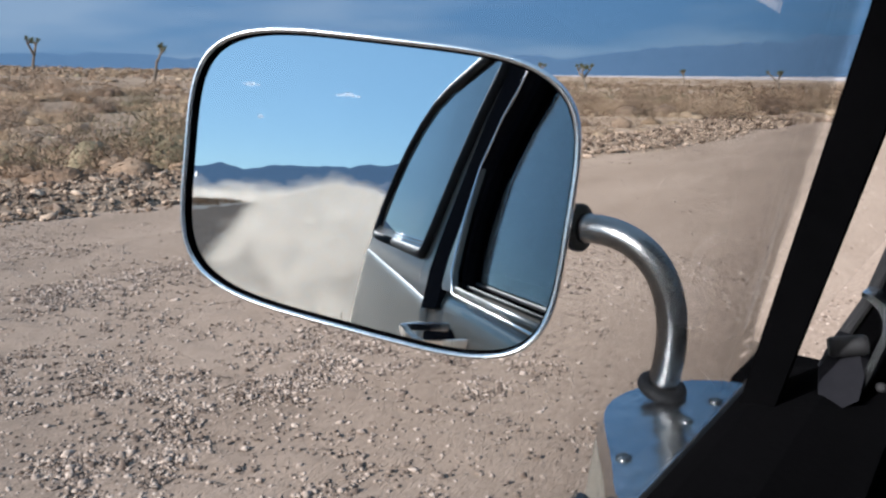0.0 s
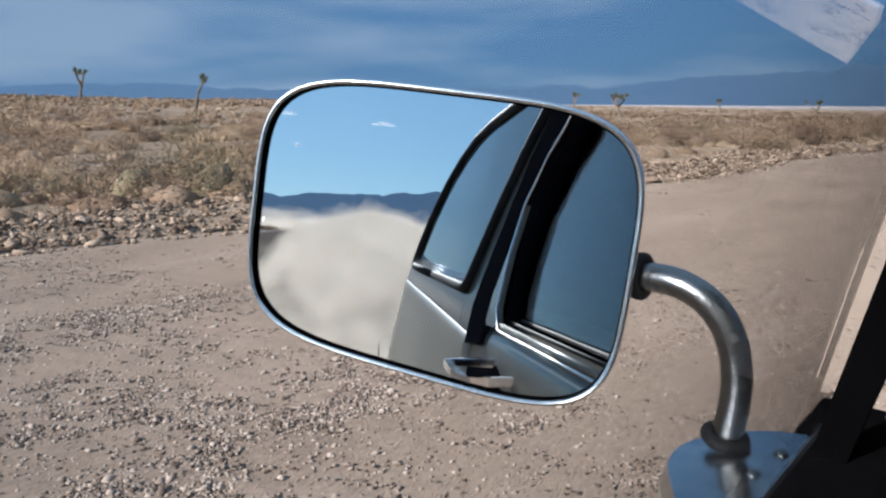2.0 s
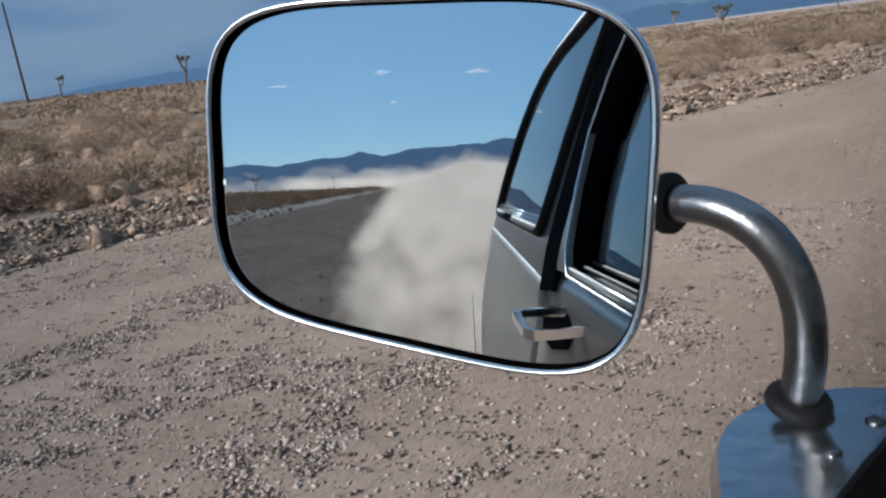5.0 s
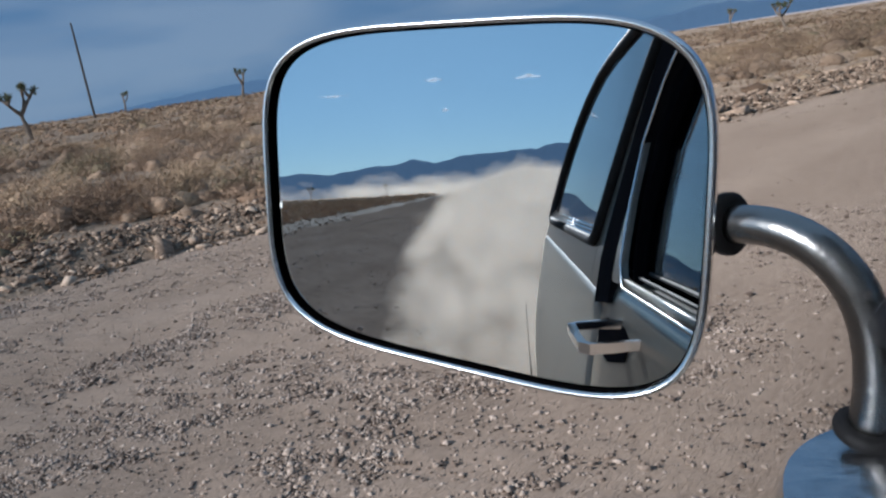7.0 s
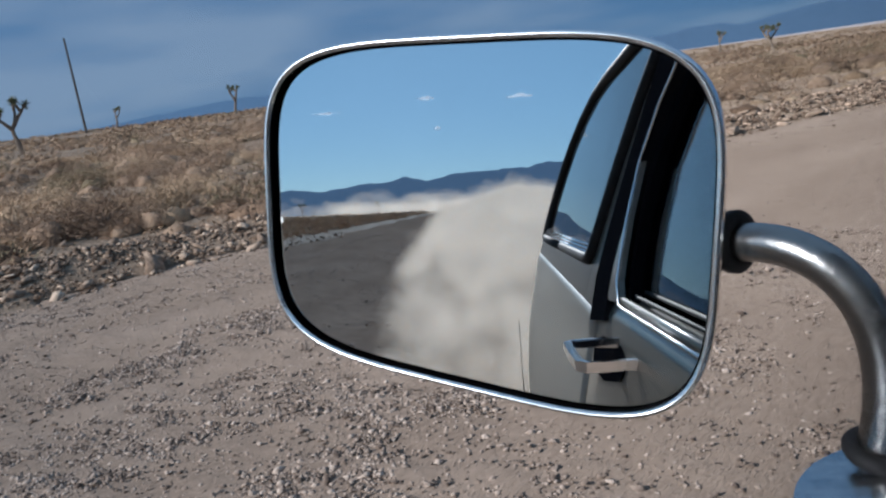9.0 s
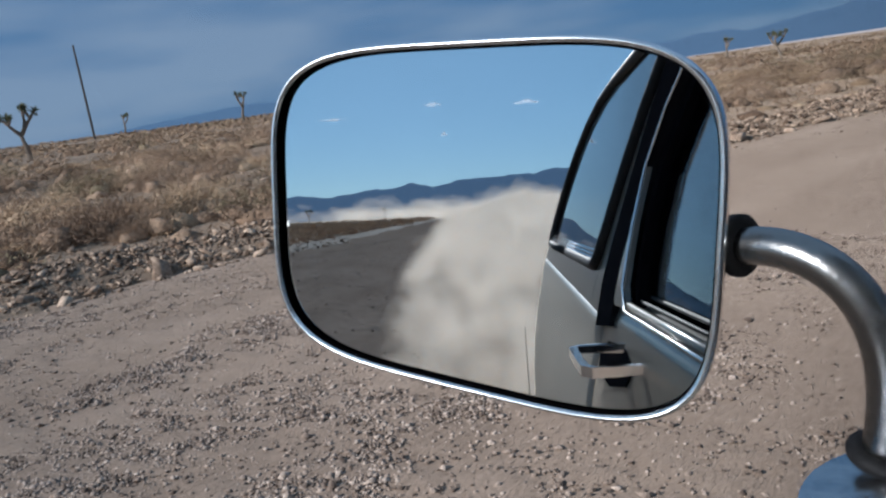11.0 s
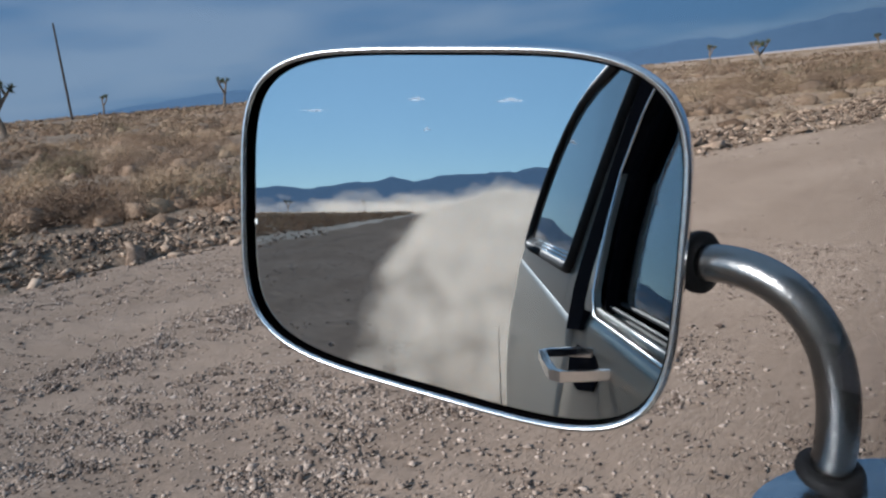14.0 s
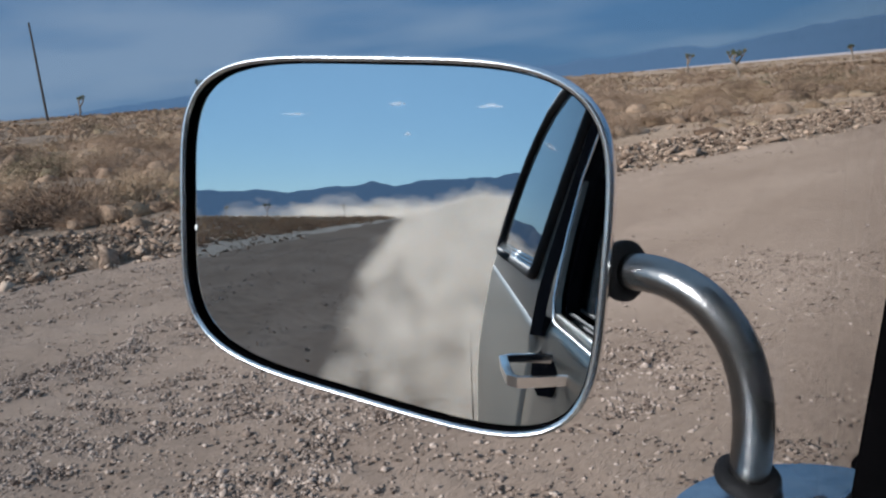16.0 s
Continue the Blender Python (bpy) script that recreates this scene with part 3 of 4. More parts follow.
part("recess", bevelled(prism([(-0.405, 1.122), (-0.420, 1.150), (-0.365, 1.178), (-0.220, 1.186), (-0.165, 1.172), (-0.195, 1.142), (-0.300, 1.120)], lambda p: (-0.146 - 0.19 * (1.19 - p[1]), *p), lambda p: (-0.1550 - 0.19 * (1.19 - p[1]), *p)), 0.001), M_TRIM, handle, "black patch on the door skin behind the loop")


# the rest of the body closes the cabin round the camera
W = 1.86
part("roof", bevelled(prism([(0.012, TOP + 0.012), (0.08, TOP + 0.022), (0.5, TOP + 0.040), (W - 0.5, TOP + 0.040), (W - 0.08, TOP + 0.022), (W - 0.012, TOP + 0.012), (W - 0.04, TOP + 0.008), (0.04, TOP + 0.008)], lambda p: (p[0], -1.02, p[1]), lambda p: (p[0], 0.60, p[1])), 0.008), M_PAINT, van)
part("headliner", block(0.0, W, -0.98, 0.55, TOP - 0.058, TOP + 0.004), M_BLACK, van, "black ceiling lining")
part("cab_floor", block(-0.12, W + 0.12, -1.70, 1.55, 0.40, 0.47), M_BLACK, van)
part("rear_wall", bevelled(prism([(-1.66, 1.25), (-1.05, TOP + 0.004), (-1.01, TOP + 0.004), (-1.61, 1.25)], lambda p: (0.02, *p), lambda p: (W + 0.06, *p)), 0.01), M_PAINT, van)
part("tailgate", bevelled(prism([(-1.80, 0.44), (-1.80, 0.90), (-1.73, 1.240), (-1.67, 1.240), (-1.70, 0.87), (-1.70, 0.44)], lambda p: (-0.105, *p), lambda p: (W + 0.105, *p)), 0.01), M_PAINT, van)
# unseen wall, added to stop sun reaching the vent post from behind
part("cargo_wall", bevelled(prism([(-0.135, 0.48), (-0.145, 1.20), (-0.112, 1.250), (0.004, TOP - 0.062), (W - 0.004, TOP - 0.062), (W + 0.10, 1.25), (W + 0.095, 0.48)], lambda p: (p[0], -0.62, p[1]), lambda p: (p[0], -0.55, p[1])), 0.004), M_BLACK, van, "unseen black wall added behind the camera to keep sun out")
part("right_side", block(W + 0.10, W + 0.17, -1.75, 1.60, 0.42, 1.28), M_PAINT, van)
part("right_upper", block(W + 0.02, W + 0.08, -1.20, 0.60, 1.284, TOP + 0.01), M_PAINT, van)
# unseen black sheet, added so the door glass reflects less light
part("right_lining", block(W - 0.03, W + 0.016, -0.9, 0.60, 0.48, TOP - 0.062), M_BLACK, van)
# top raised out of view to cut the windscreen's reflection in the door glass
DASH = [(0.62, 0.50), (0.58, 1.08), (0.61, 1.24), (0.70, 1.325), (0.90, 1.415), (0.98, 1.420), (1.03, 1.33), (1.30, 1.16), (1.30, 0.50)]
part("kick_panel", block(-0.135, 0.030, 0.504, 0.578, 0.45, 1.246), M_BLACK, van, "black kick panel below the pillar")
dashboard = part("dashboard", bevelled(prism(DASH, lambda p: (0.035, *p), lambda p: (W + 0.02, *p)), 0.02, 3), M_BLACK, van, "black dashboard")
DASH_END = [(0.62, 0.50), (0.58, 0.96), (0.61, 1.03), (0.68, 1.06), (0.90, 1.05), (1.06, 1.02), (1.14, 0.98), (1.30, 0.84), (1.30, 0.50)]
part("dash_end", bevelled(prism(DASH_END, lambda p: (-0.085, *p), lambda p: (0.031, *p)), 0.012, 3), M_BLACK, dashboard)
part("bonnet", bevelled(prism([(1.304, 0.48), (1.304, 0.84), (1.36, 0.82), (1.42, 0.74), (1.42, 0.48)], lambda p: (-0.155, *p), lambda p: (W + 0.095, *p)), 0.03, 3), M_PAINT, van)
windscreen = part("windscreen", prism([(1.07, 1.31), (0.605, TOP + 0.01), (0.611, TOP + 0.014), (1.076, 1.314)], lambda p: (0.02, *p), lambda p: (W - 0.02, *p)), M_GLASS, van, "raked windscreen glass")
windscreen.visible_shadow = False
for wx in (-0.02, W + 0.02):
    for wy in (-1.25, 1.12):
        wheel = part("wheel", turned([(0.20, -0.09), (0.31, -0.10), (0.345, -0.07), (0.35, 0), (0.345, 0.07), (0.31, 0.10), (0.20, 0.09)], pose(wx, wy, 0.35, 0, 90, 0), 36), M_RUBBER, van, "black tyre")
        part("rim", turned([(0, -0.06), (0.17, -0.07), (0.20, -0.088), (0.205, -0.08), (0.205, 0.08), (0.20, 0.088), (0.17, 0.07), (0, 0.06)], pose(wx, wy, 0.35, 0, 90, 0), 28), M_STEEL, wheel)

# ---- side mirror ----
MIRROR_AT = Vector((-0.35683, 0.36245, 1.37350))
MU, MV, MN = Vector((0.90750, 0.39783, -0.13482)), Vector((0.08220, 0.14656, 0.98578)), Vector((0.41193, -0.90568, 0.10030))
MIRROR_POSE = Matrix(((MU.x, MV.x, MN.x, MIRROR_AT.x), (MU.y, MV.y, MN.y, MIRROR_AT.y), (MU.z, MV.z, MN.z, MIRROR_AT.z), (0, 0, 0, 1)))


def head_outline(n=160):
    """The mirror head's rounded, slightly tapering outline in its own plane."""
    pts = []
    for k in range(n):
        a = 2 * math.pi * k / n
        c, d = math.cos(a), math.sin(a)
        r = (abs(c) ** 4.22 + abs(d) ** 4.22) ** (-1 / 4.22)
        up = 0.1030 * r * d * (1 + 0.0396 * r * c)
        pts.append(Vector((0.0080 + 0.1416 * r * c - 0.0311 * up, up - 0.0004)))
    return pts


HEAD = head_outline()


def inset(d):
    n = len(HEAD)
    out = []
    for i, p in enumerate(HEAD):
        t = (HEAD[(i + 1) % n] - HEAD[i - 1]).normalized()
        out.append(p + Vector((-t.y, t.x)) * d)
    return out


def lofted(steps, closed=False, cap_last=False, cap_first=False):
    """Rings of the head's outline: (inset, height) pairs joined by faces."""
    bm = bmesh.new()
    rings = [[bm.verts.new(MIRROR_POSE @ Vector((p.x, p.y, h))) for p in inset(d)] for d, h in steps]
    pairs = list(zip(rings, rings[1:])) + ([(rings[-1], rings[0])] if closed else [])
    for a, b in pairs:
        for k in range(len(a)):
            j = (k + 1) % len(a)
            bm.faces.new((a[k], a[j], b[j], b[k]))
    if cap_last:
        bm.faces.new(rings[-1])
    if cap_first:
        bm.faces.new(rings[0][::-1])
    return bm


side_mirror = thing("side_mirror", (-0.15, 0.43, 1.245), "chrome side mirror on a curved steel arm bolted to van door", "side mirror")


def mirror_part(name, bm, mat, label="", smooth=True):
    ob = part(name, bm, mat, side_mirror, label, smooth)
    ob.matrix_parent_inverse = Matrix.Translation((0.15, -0.43, -1.245))
    return ob


mirror_part("rim", lofted([(0.0012, -0.010), (0.0002, -0.004), (0.0008, 0.001), (0.0020, 0.0031), (0.0036, 0.0027), (0.0045, 0.0012), (0.0044, -0.008)], True), M_RIM, "polished chrome rim")
# inner lip of the rim; its near-black colour carries the shade there
mirror_part("gasket", lofted([(0.0047, 0.0010), (0.0052, 0.0000), (0.0055, -0.0034), (0.0046, -0.0070)], True), M_BLACK, "black inner lip, darkened for the shade inside the rim")
mirror_part("mirror_glass", lofted([(0.0045, -0.0052), (0.0045, -0.0036)], False, True, True), M_MIRROR, "flat silvered mirror glass", smooth=False)
chip = bmesh.new()
chip_rings = [[chip.verts.new(MIRROR_POSE @ Vector((-0.1238 + q * 0.0010 * math.cos(k * 0.5236) * (1 + 0.2 * math.sin(3 * k)), -0.014 + q * 0.0023 * math.sin(k * 0.5236), h))) for k in range(12)] for q, h in ((1.0, -0.0035), (0.8, -0.0030))]
for k in range(12):
    chip.faces.new((chip_rings[0][k], chip_rings[0][(k + 1) % 12], chip_rings[1][(k + 1) % 12], chip_rings[1][k]))
chip.faces.new(chip_rings[1])
mirror_part("chip", chip, M_FLAKE, "small white chip at the glass edge", smooth=False)
mirror_part("shell", lofted([(0.0014, -0.009), (0.003, -0.016), (0.008, -0.028), (0.020, -0.040), (0.040, -0.048), (0.060, -0.051)], False, True), M_CHROME, "domed chrome back shell")

ARM = [Vector(p) for p in ((-0.2187, 0.4407, 1.3504), (-0.1833, 0.4371, 1.3543), (-0.1432, 0.4416, 1.3333), (-0.1656, 0.4531, 1.2442))]


def arm_point(s):
    return (1 - s) ** 3 * ARM[0] + 3 * (1 - s) ** 2 * s * ARM[1] + 3 * (1 - s) * s * s * ARM[2] + s**3 * ARM[3]


arm_line = [arm_point(-0.06)] + [arm_point(k / 40) for k in range(41)]
mirror_part("arm", tube(arm_line, 0.0098, 28), M_STEEL, "brushed steel arm tube")


def facing(at, direction):
    return Matrix.Translation(at) @ Vector(direction).to_track_quat("Z", "Y").to_matrix().to_4x4()


start_way = (arm_point(0.05) - arm_point(0)).normalized()
mirror_part("grommet", turned([(0.006, -0.0095), (0.0156, -0.0095), (0.0163, -0.0088), (0.0163, -0.0052), (0.0156, -0.0044), (0.0120, -0.0040), (0.006, -0.0036)], facing(ARM[0], start_way), 36), M_RUBBER, "black rubber grommet")
end_way = (arm_point(1) - arm_point(0.95)).normalized()
mirror_part("collar", turned(round_profile(0.0116, 0.0046, 14, 0.95), facing(arm_point(0.985), end_way), 36), M_RUBBER, "black rubber collar")


def plate_z(x):
    return 1.247 + 0.15 * (x + 0.128)


PLATE = [(-0.126, 0.312), (-0.134, 0.314), (-0.152, 0.350), (-0.171, 0.382), (-0.186, 0.410), (-0.191, 0.432), (-0.189, 0.450), (-0.181, 0.470), (-0.163, 0.487), (-0.140, 0.496), (-0.116, 0.494), (-0.116, 0.400), (-0.120, 0.330)]
for _ in range(2):
    PLATE = [q for a, b in zip(PLATE, PLATE[1:] + PLATE[:1]) for q in ((0.75 * a[0] + 0.25 * b[0], 0.75 * a[1] + 0.25 * b[1]), (0.25 * a[0] + 0.75 * b[0], 0.25 * a[1] + 0.75 * b[1]))]
plate = prism(PLATE, lambda p: (p[0], p[1], plate_z(p[0])), lambda p: (p[0] * 1.02 - 0.001, p[1], plate_z(p[0]) - 0.013))
mirror_part("base", bevelled(plate, 0.003, 2), M_PLATE, "polished chrome base plate", smooth=False)
pedestal = prism(PLATE, lambda p: (p[0] * 1.03 + 0.001, p[1], plate_z(p[0]) - 0.0135), lambda p: (-0.120 + 1.12 * (p[0] + 0.116), 0.385 + 1.10 * (p[1] - 0.40), 1.10))
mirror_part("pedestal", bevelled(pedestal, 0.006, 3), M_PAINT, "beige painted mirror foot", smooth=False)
for sx, sy in ((-0.1302, 0.455), (-0.1358, 0.418), (-0.1474, 0.355)):
    mirror_part("screw", turned([(0, 0.0026), (0.0026, 0.0023), (0.0044, 0.0011), (0.0049, -0.001), (0, -0.001)], pose(sx, sy, plate_z(sx), 0, -8.5, 0), 16), M_STEEL)

# ---- desert plants, stones and dust ----
rng = np.random.default_rng(5)


def surface(x, y):
    """Height of whatever ground lies at a place."""
    x, y = np.asarray(x, float), np.asarray(y, float)
    on_road = (x > road_edge(y) + 0.1) & (x < road_right(y) - 0.1)
    return np.where(on_road, road_height(x, y), land(x, y))


def blades(r, count, radius, height, width, spread, segs=3):
    """A tuft of tapering, arching blades from a common root. Returns vertices and triangles."""
    az = r.uniform(0, 2 * np.pi, count)
    lean = r.beta(1.6, 1.6, count) * spread
    length = height * r.uniform(0.55, 1.1, count)
    root = radius * 0.35 * np.sqrt(r.uniform(0, 1, count))
    face = az + np.pi / 2 + r.normal(0, 0.6, count)
    v, t = [], []
    for k in range(segs + 1):
        s = k / segs
        out = root + length * np.sin(lean) * s ** 1.15 + 0.25 * length * lean * s * s * 0.5
        up = length * np.cos(lean) * s - 0.12 * length * lean * s * s
        w = width * (1 - 0.8 * s) * r.uniform(0.7, 1.3, count)
        bend = r.normal(0, 0.05, count) * length * s
        x, y = out * np.cos(az) + bend * np.cos(face), out * np.sin(az) + bend * np.sin(face)
        for sg in (-1, 1):
            v.append(np.stack([x + sg * w * np.cos(face) / 2, y + sg * w * np.sin(face) / 2, up], -1))
    V = np.stack(v, 1).reshape(-1, 3)
    base = np.arange(count)[:, None] * 2 * (segs + 1)
    for k in range(segs):
        a = 2 * k
        t += [base + np.array([[a, a + 1, a + 3]]), base + np.array([[a, a + 3, a + 2]])]
    return V, np.concatenate(t)


def fuzz(r, count, radius, height, length, width):
    """Fine twigs that fill a rounded dome: one thin sliver each."""
    d = r.normal(0, 1, (count, 3))
    d[:, 2] = np.abs(d[:, 2])
    d /= np.linalg.norm(d, axis=1)[:, None]
    lump = 1 + 0.25 * np.sin(3 * np.arctan2(d[:, 1], d[:, 0]) + r.uniform(0, 6)) * r.uniform(0.3, 1)
    at = d * np.array([radius, radius, height]) * (r.uniform(0.15, 1, (count, 1)) ** 0.36) * lump[:, None]
    way = d + r.normal(0, 0.55, (count, 3))
    way /= np.linalg.norm(way, axis=1)[:, None]
    side = np.cross(way, r.normal(0, 1, (count, 3)))
    side /= np.linalg.norm(side, axis=1)[:, None]
    ln = length * r.uniform(0.6, 1.4, (count, 1))
    V = np.stack([at - way * ln * 0.5 - side * width / 2, at - way * ln * 0.5 + side * width / 2, at + way * ln * 0.5], 1).reshape(-1, 3)
    V[:, 2] = np.maximum(V[:, 2], -0.03)
    return V, np.arange(3 * count).reshape(-1, 3)


def merged(pieces):
    v, t, n = [], [], 0
    for a, b in pieces:
        v.append(a)
        t.append(b + n)
        n += len(a)
    return np.concatenate(v), np.concatenate(t)


def mound(r, radius, height, fine=2):
    """The dense inner body of a bush: a lumpy dome."""
    bm = bmesh.new()
    bmesh.ops.create_icosphere(bm, subdivisions=fine, radius=1.0)
    seed = Vector(r.uniform(-40, 40, 3))
    for v in bm.verts:
        v.co *= 1 + 0.30 * noise.noise(v.co * 1.7 + seed) + 0.22 * noise.noise(v.co * 4.1 + seed)
    V = np.array([(v.co.x * radius, v.co.y * radius, max(v.co.z * height, -0.04)) for v in bm.verts])
    bm.faces.ensure_lookup_table()
    T = np.array([[v.index for v in f.verts] for f in bm.faces])
    bm.free()
    return V, T


def shrub(r, kind):
    """One shrub of several tufts; straw tussock, brown brush or grey-green bush."""
    tufts = []
    for _ in range(4):
        ox, oy = r.normal(0, 0.24, 2)
        size = r.uniform(0.65, 1.15)
        wide, tall = {"straw": (0.30, 0.24), "brush": (0.34, 0.36), "sage": (0.30, 0.38)}[kind]
        V, T = mound(r, wide * size * 0.46, tall * size * 0.5)
        tufts.append((V + (ox, oy, 0.0), T))
        V, T = fuzz(r, 860, wide * size * 1.08, tall * size * 1.08, 0.036 if kind != "straw" else 0.046, 0.0068)
        tufts.append((V + (ox, oy, 0.0), T))
        if kind == "straw":
            V, T = blades(r, 26, 0.22, 0.30 * size, 0.0045, 1.3, 2)
            tufts.append((V + (ox, oy, -0.02), T))
    return merged(tufts)


SHRUB_KINDS = [("straw", M_TUSSOCK, "straw-coloured dry bunchgrass tussock on the desert soil"), ("brush", M_DEADWOOD, "dark brown dead brush on the desert soil"), ("sage", M_SAGE, "dull grey-green desert bush on sandy soil")]
SHRUB_MESHES = {}
for kind, mat, label in SHRUB_KINDS:
    SHRUB_MESHES[kind] = []
    for k in range(4):
        me = fast_mesh("shrub", *shrub(rng, kind))
        me.materials.append(mat)
        SHRUB_MESHES[kind].append(me)

placed = 0
while placed < 260:
    d = 30 * rng.uniform(0, 1) ** 1.25
    y = rng.uniform(-6, 34)
    x = road_edge(np.array(y)) - 1.7 - d
    clump = fbm(np.array([x]), np.array([y]), 21, 2, 2.2)[0]
    if rng.uniform() > 0.34 + 1.3 * clump:
        continue
    kind, mat, label = SHRUB_KINDS[rng.choice(3, p=[0.50, 0.465, 0.035])]
    ob = new("shrub", SHRUB_MESHES[kind][rng.integers(4)])
    size = rng.uniform(0.7, 1.6) * (0.9 if d < 1.0 else 1.35)
    ob.matrix_world = Matrix.LocRotScale((x, y, float(land(np.array(x), np.array(y)))), Euler((0, 0, rng.uniform(0, 6.28))), (size * rng.uniform(0.9, 1.4), size * rng.uniform(0.9, 1.4), size * rng.uniform(0.8, 1.1)))
    tagged(ob, label, "shrub", "desert shrubs beside the road")
    placed += 1


def far_shrubs(name, count, mat, label, seed, share):
    """Shrubs too many to count, from the road side to the far plain."""
    r = np.random.default_rng(seed)
    tufts = []
    proto = [[merged([mound(r, 0.18, 0.15, f), fuzz(r, n, 0.41, 0.36, ln, w)]) for _ in range(6)] for f, n, ln, w in ((1, 210, 0.05, 0.013), (1, 60, 0.085, 0.029), (1, 18, 0.15, 0.07))]
    made = 0
    while made < count:
        left = r.uniform() < 0.93
        pick = r.uniform()
        y = r.uniform(-70, 240) if pick < 0.30 else r.uniform(-8, 60) if pick < 0.48 else r.uniform(8, 110) if pick < 0.76 else r.uniform(-130, -8)
        off = 1.6 + 230 * r.uniform() ** 2.1
        x = float(road_edge(np.array(y))) - off if left else float(road_right(np.array(y))) + off
        dist = math.hypot(x, y)
        if dist < 26 and left and off < 28 and r.uniform() < 0.66:
            continue
        if y > -8 and r.uniform() > 0.42 + 1.1 * fbm(np.array([x]), np.array([y]), 21, 2, 2.2 if dist < 40 else 7.0)[0] + share:
            continue
        V, T = proto[0 if dist < 28 else 1 if dist < 75 else 2][r.integers(6)]
        a, sc = r.uniform(0, 6.28), r.uniform(0.8, 2.1) * (1 if dist < 40 else 1.3 if dist < 75 else 1.8)
        c, s = math.cos(a) * sc, math.sin(a) * sc
        z = float(land(np.array(x), np.array(y)))
        tufts.append((np.stack([V[:, 0] * c - V[:, 1] * s + x, V[:, 0] * s + V[:, 1] * c + y, V[:, 2] * sc * (0.8 if dist < 75 else 0.42) + z - 0.03], -1), T))
        made += 1
    ob = part(name, fast_mesh(name, *merged(tufts)), mat)
    tagged(ob, label, "shrubs", kind="stuff")


far_shrubs("dry_grass", 5200, M_STRAW, "straw-coloured bunchgrass covering the desert plain", 71, 0.0)
far_shrubs("brown_scrub", 9800, M_BRUSH, "brown dead scrub scattered over the desert plain", 72, -0.05)
far_shrubs("green_scrub", 700, M_SAGE, "grey-green bushes scattered over the desert plain", 73, -0.1)


# stones
def chunk(r):
    """A broken, flat-sided stone: a block with its corners knocked about."""
    V = np.array([(x, y, z) for x in (-1, 1) for y in (-1, 1) for z in (-1, 1)], float) * 0.78
    V = (V + r.uniform(-0.42, 0.42, V.shape)) * r.uniform((0.8, 0.5, 0.28), (1.5, 1.0, 0.65))
    V = V @ np.array(Euler((r.uniform(-0.5, 0.5), r.uniform(-0.5, 0.5), 0)).to_matrix()).T
    quads = ((0, 1, 3, 2), (4, 6, 7, 5), (0, 4, 5, 1), (2, 3, 7, 6), (0, 2, 6, 4), (1, 5, 7, 3))
    T = [t for a, b, c, d in quads for t in ((a, b, c), (a, c, d))]
    return V, np.array(T)


def pebble(r):
    """A small six-cornered stone."""
    V = np.array([(1, 0, 0), (-1, 0, 0), (0, 1, 0), (0, -1, 0), (0, 0, 1), (0, 0, -1)], float) * r.uniform(0.55, 1.25, (6, 1))
    V[:, 2] *= 0.62
    T = np.array([(0, 2, 4), (2, 1, 4), (1, 3, 4), (3, 0, 4), (2, 0, 5), (1, 2, 5), (3, 1, 5), (0, 3, 5)])
    return V + r.normal(0, 0.12, V.shape), T


def scatter(name, x, y, size, protos, mat, label, category, seed, sink=0.25):
    r = np.random.default_rng(seed)
    z = surface(x, y)
    vs, ts, n = [], [], 0
    which = r.integers(len(protos), size=len(x))
    for k, (V, T) in enumerate(protos):
        m = np.nonzero(which == k)[0]
        a = r.uniform(0, 2 * np.pi, len(m))
        c, s, sz = np.cos(a), np.sin(a), size[m]
        st = r.uniform(0.75, 1.4, len(m))
        P = np.stack([(V[None, :, 0] * st[:, None] * c[:, None] - V[None, :, 1] * s[:, None]) * sz[:, None] + x[m][:, None], (V[None, :, 0] * st[:, None] * s[:, None] + V[None, :, 1] * c[:, None]) * sz[:, None] + y[m][:, None], (V[None, :, 2] + 0.45 - sink) * sz[:, None] + z[m][:, None]], -1)
        vs.append(P.reshape(-1, 3))
        ts.append((T[None] + (np.arange(len(m)) * len(V))[:, None, None] + n).reshape(-1, 3))
        n += len(m) * len(V)
    return tagged(part(name, fast_mesh(name, np.concatenate(vs), np.concatenate(ts)), mat), label, category, kind="stuff")


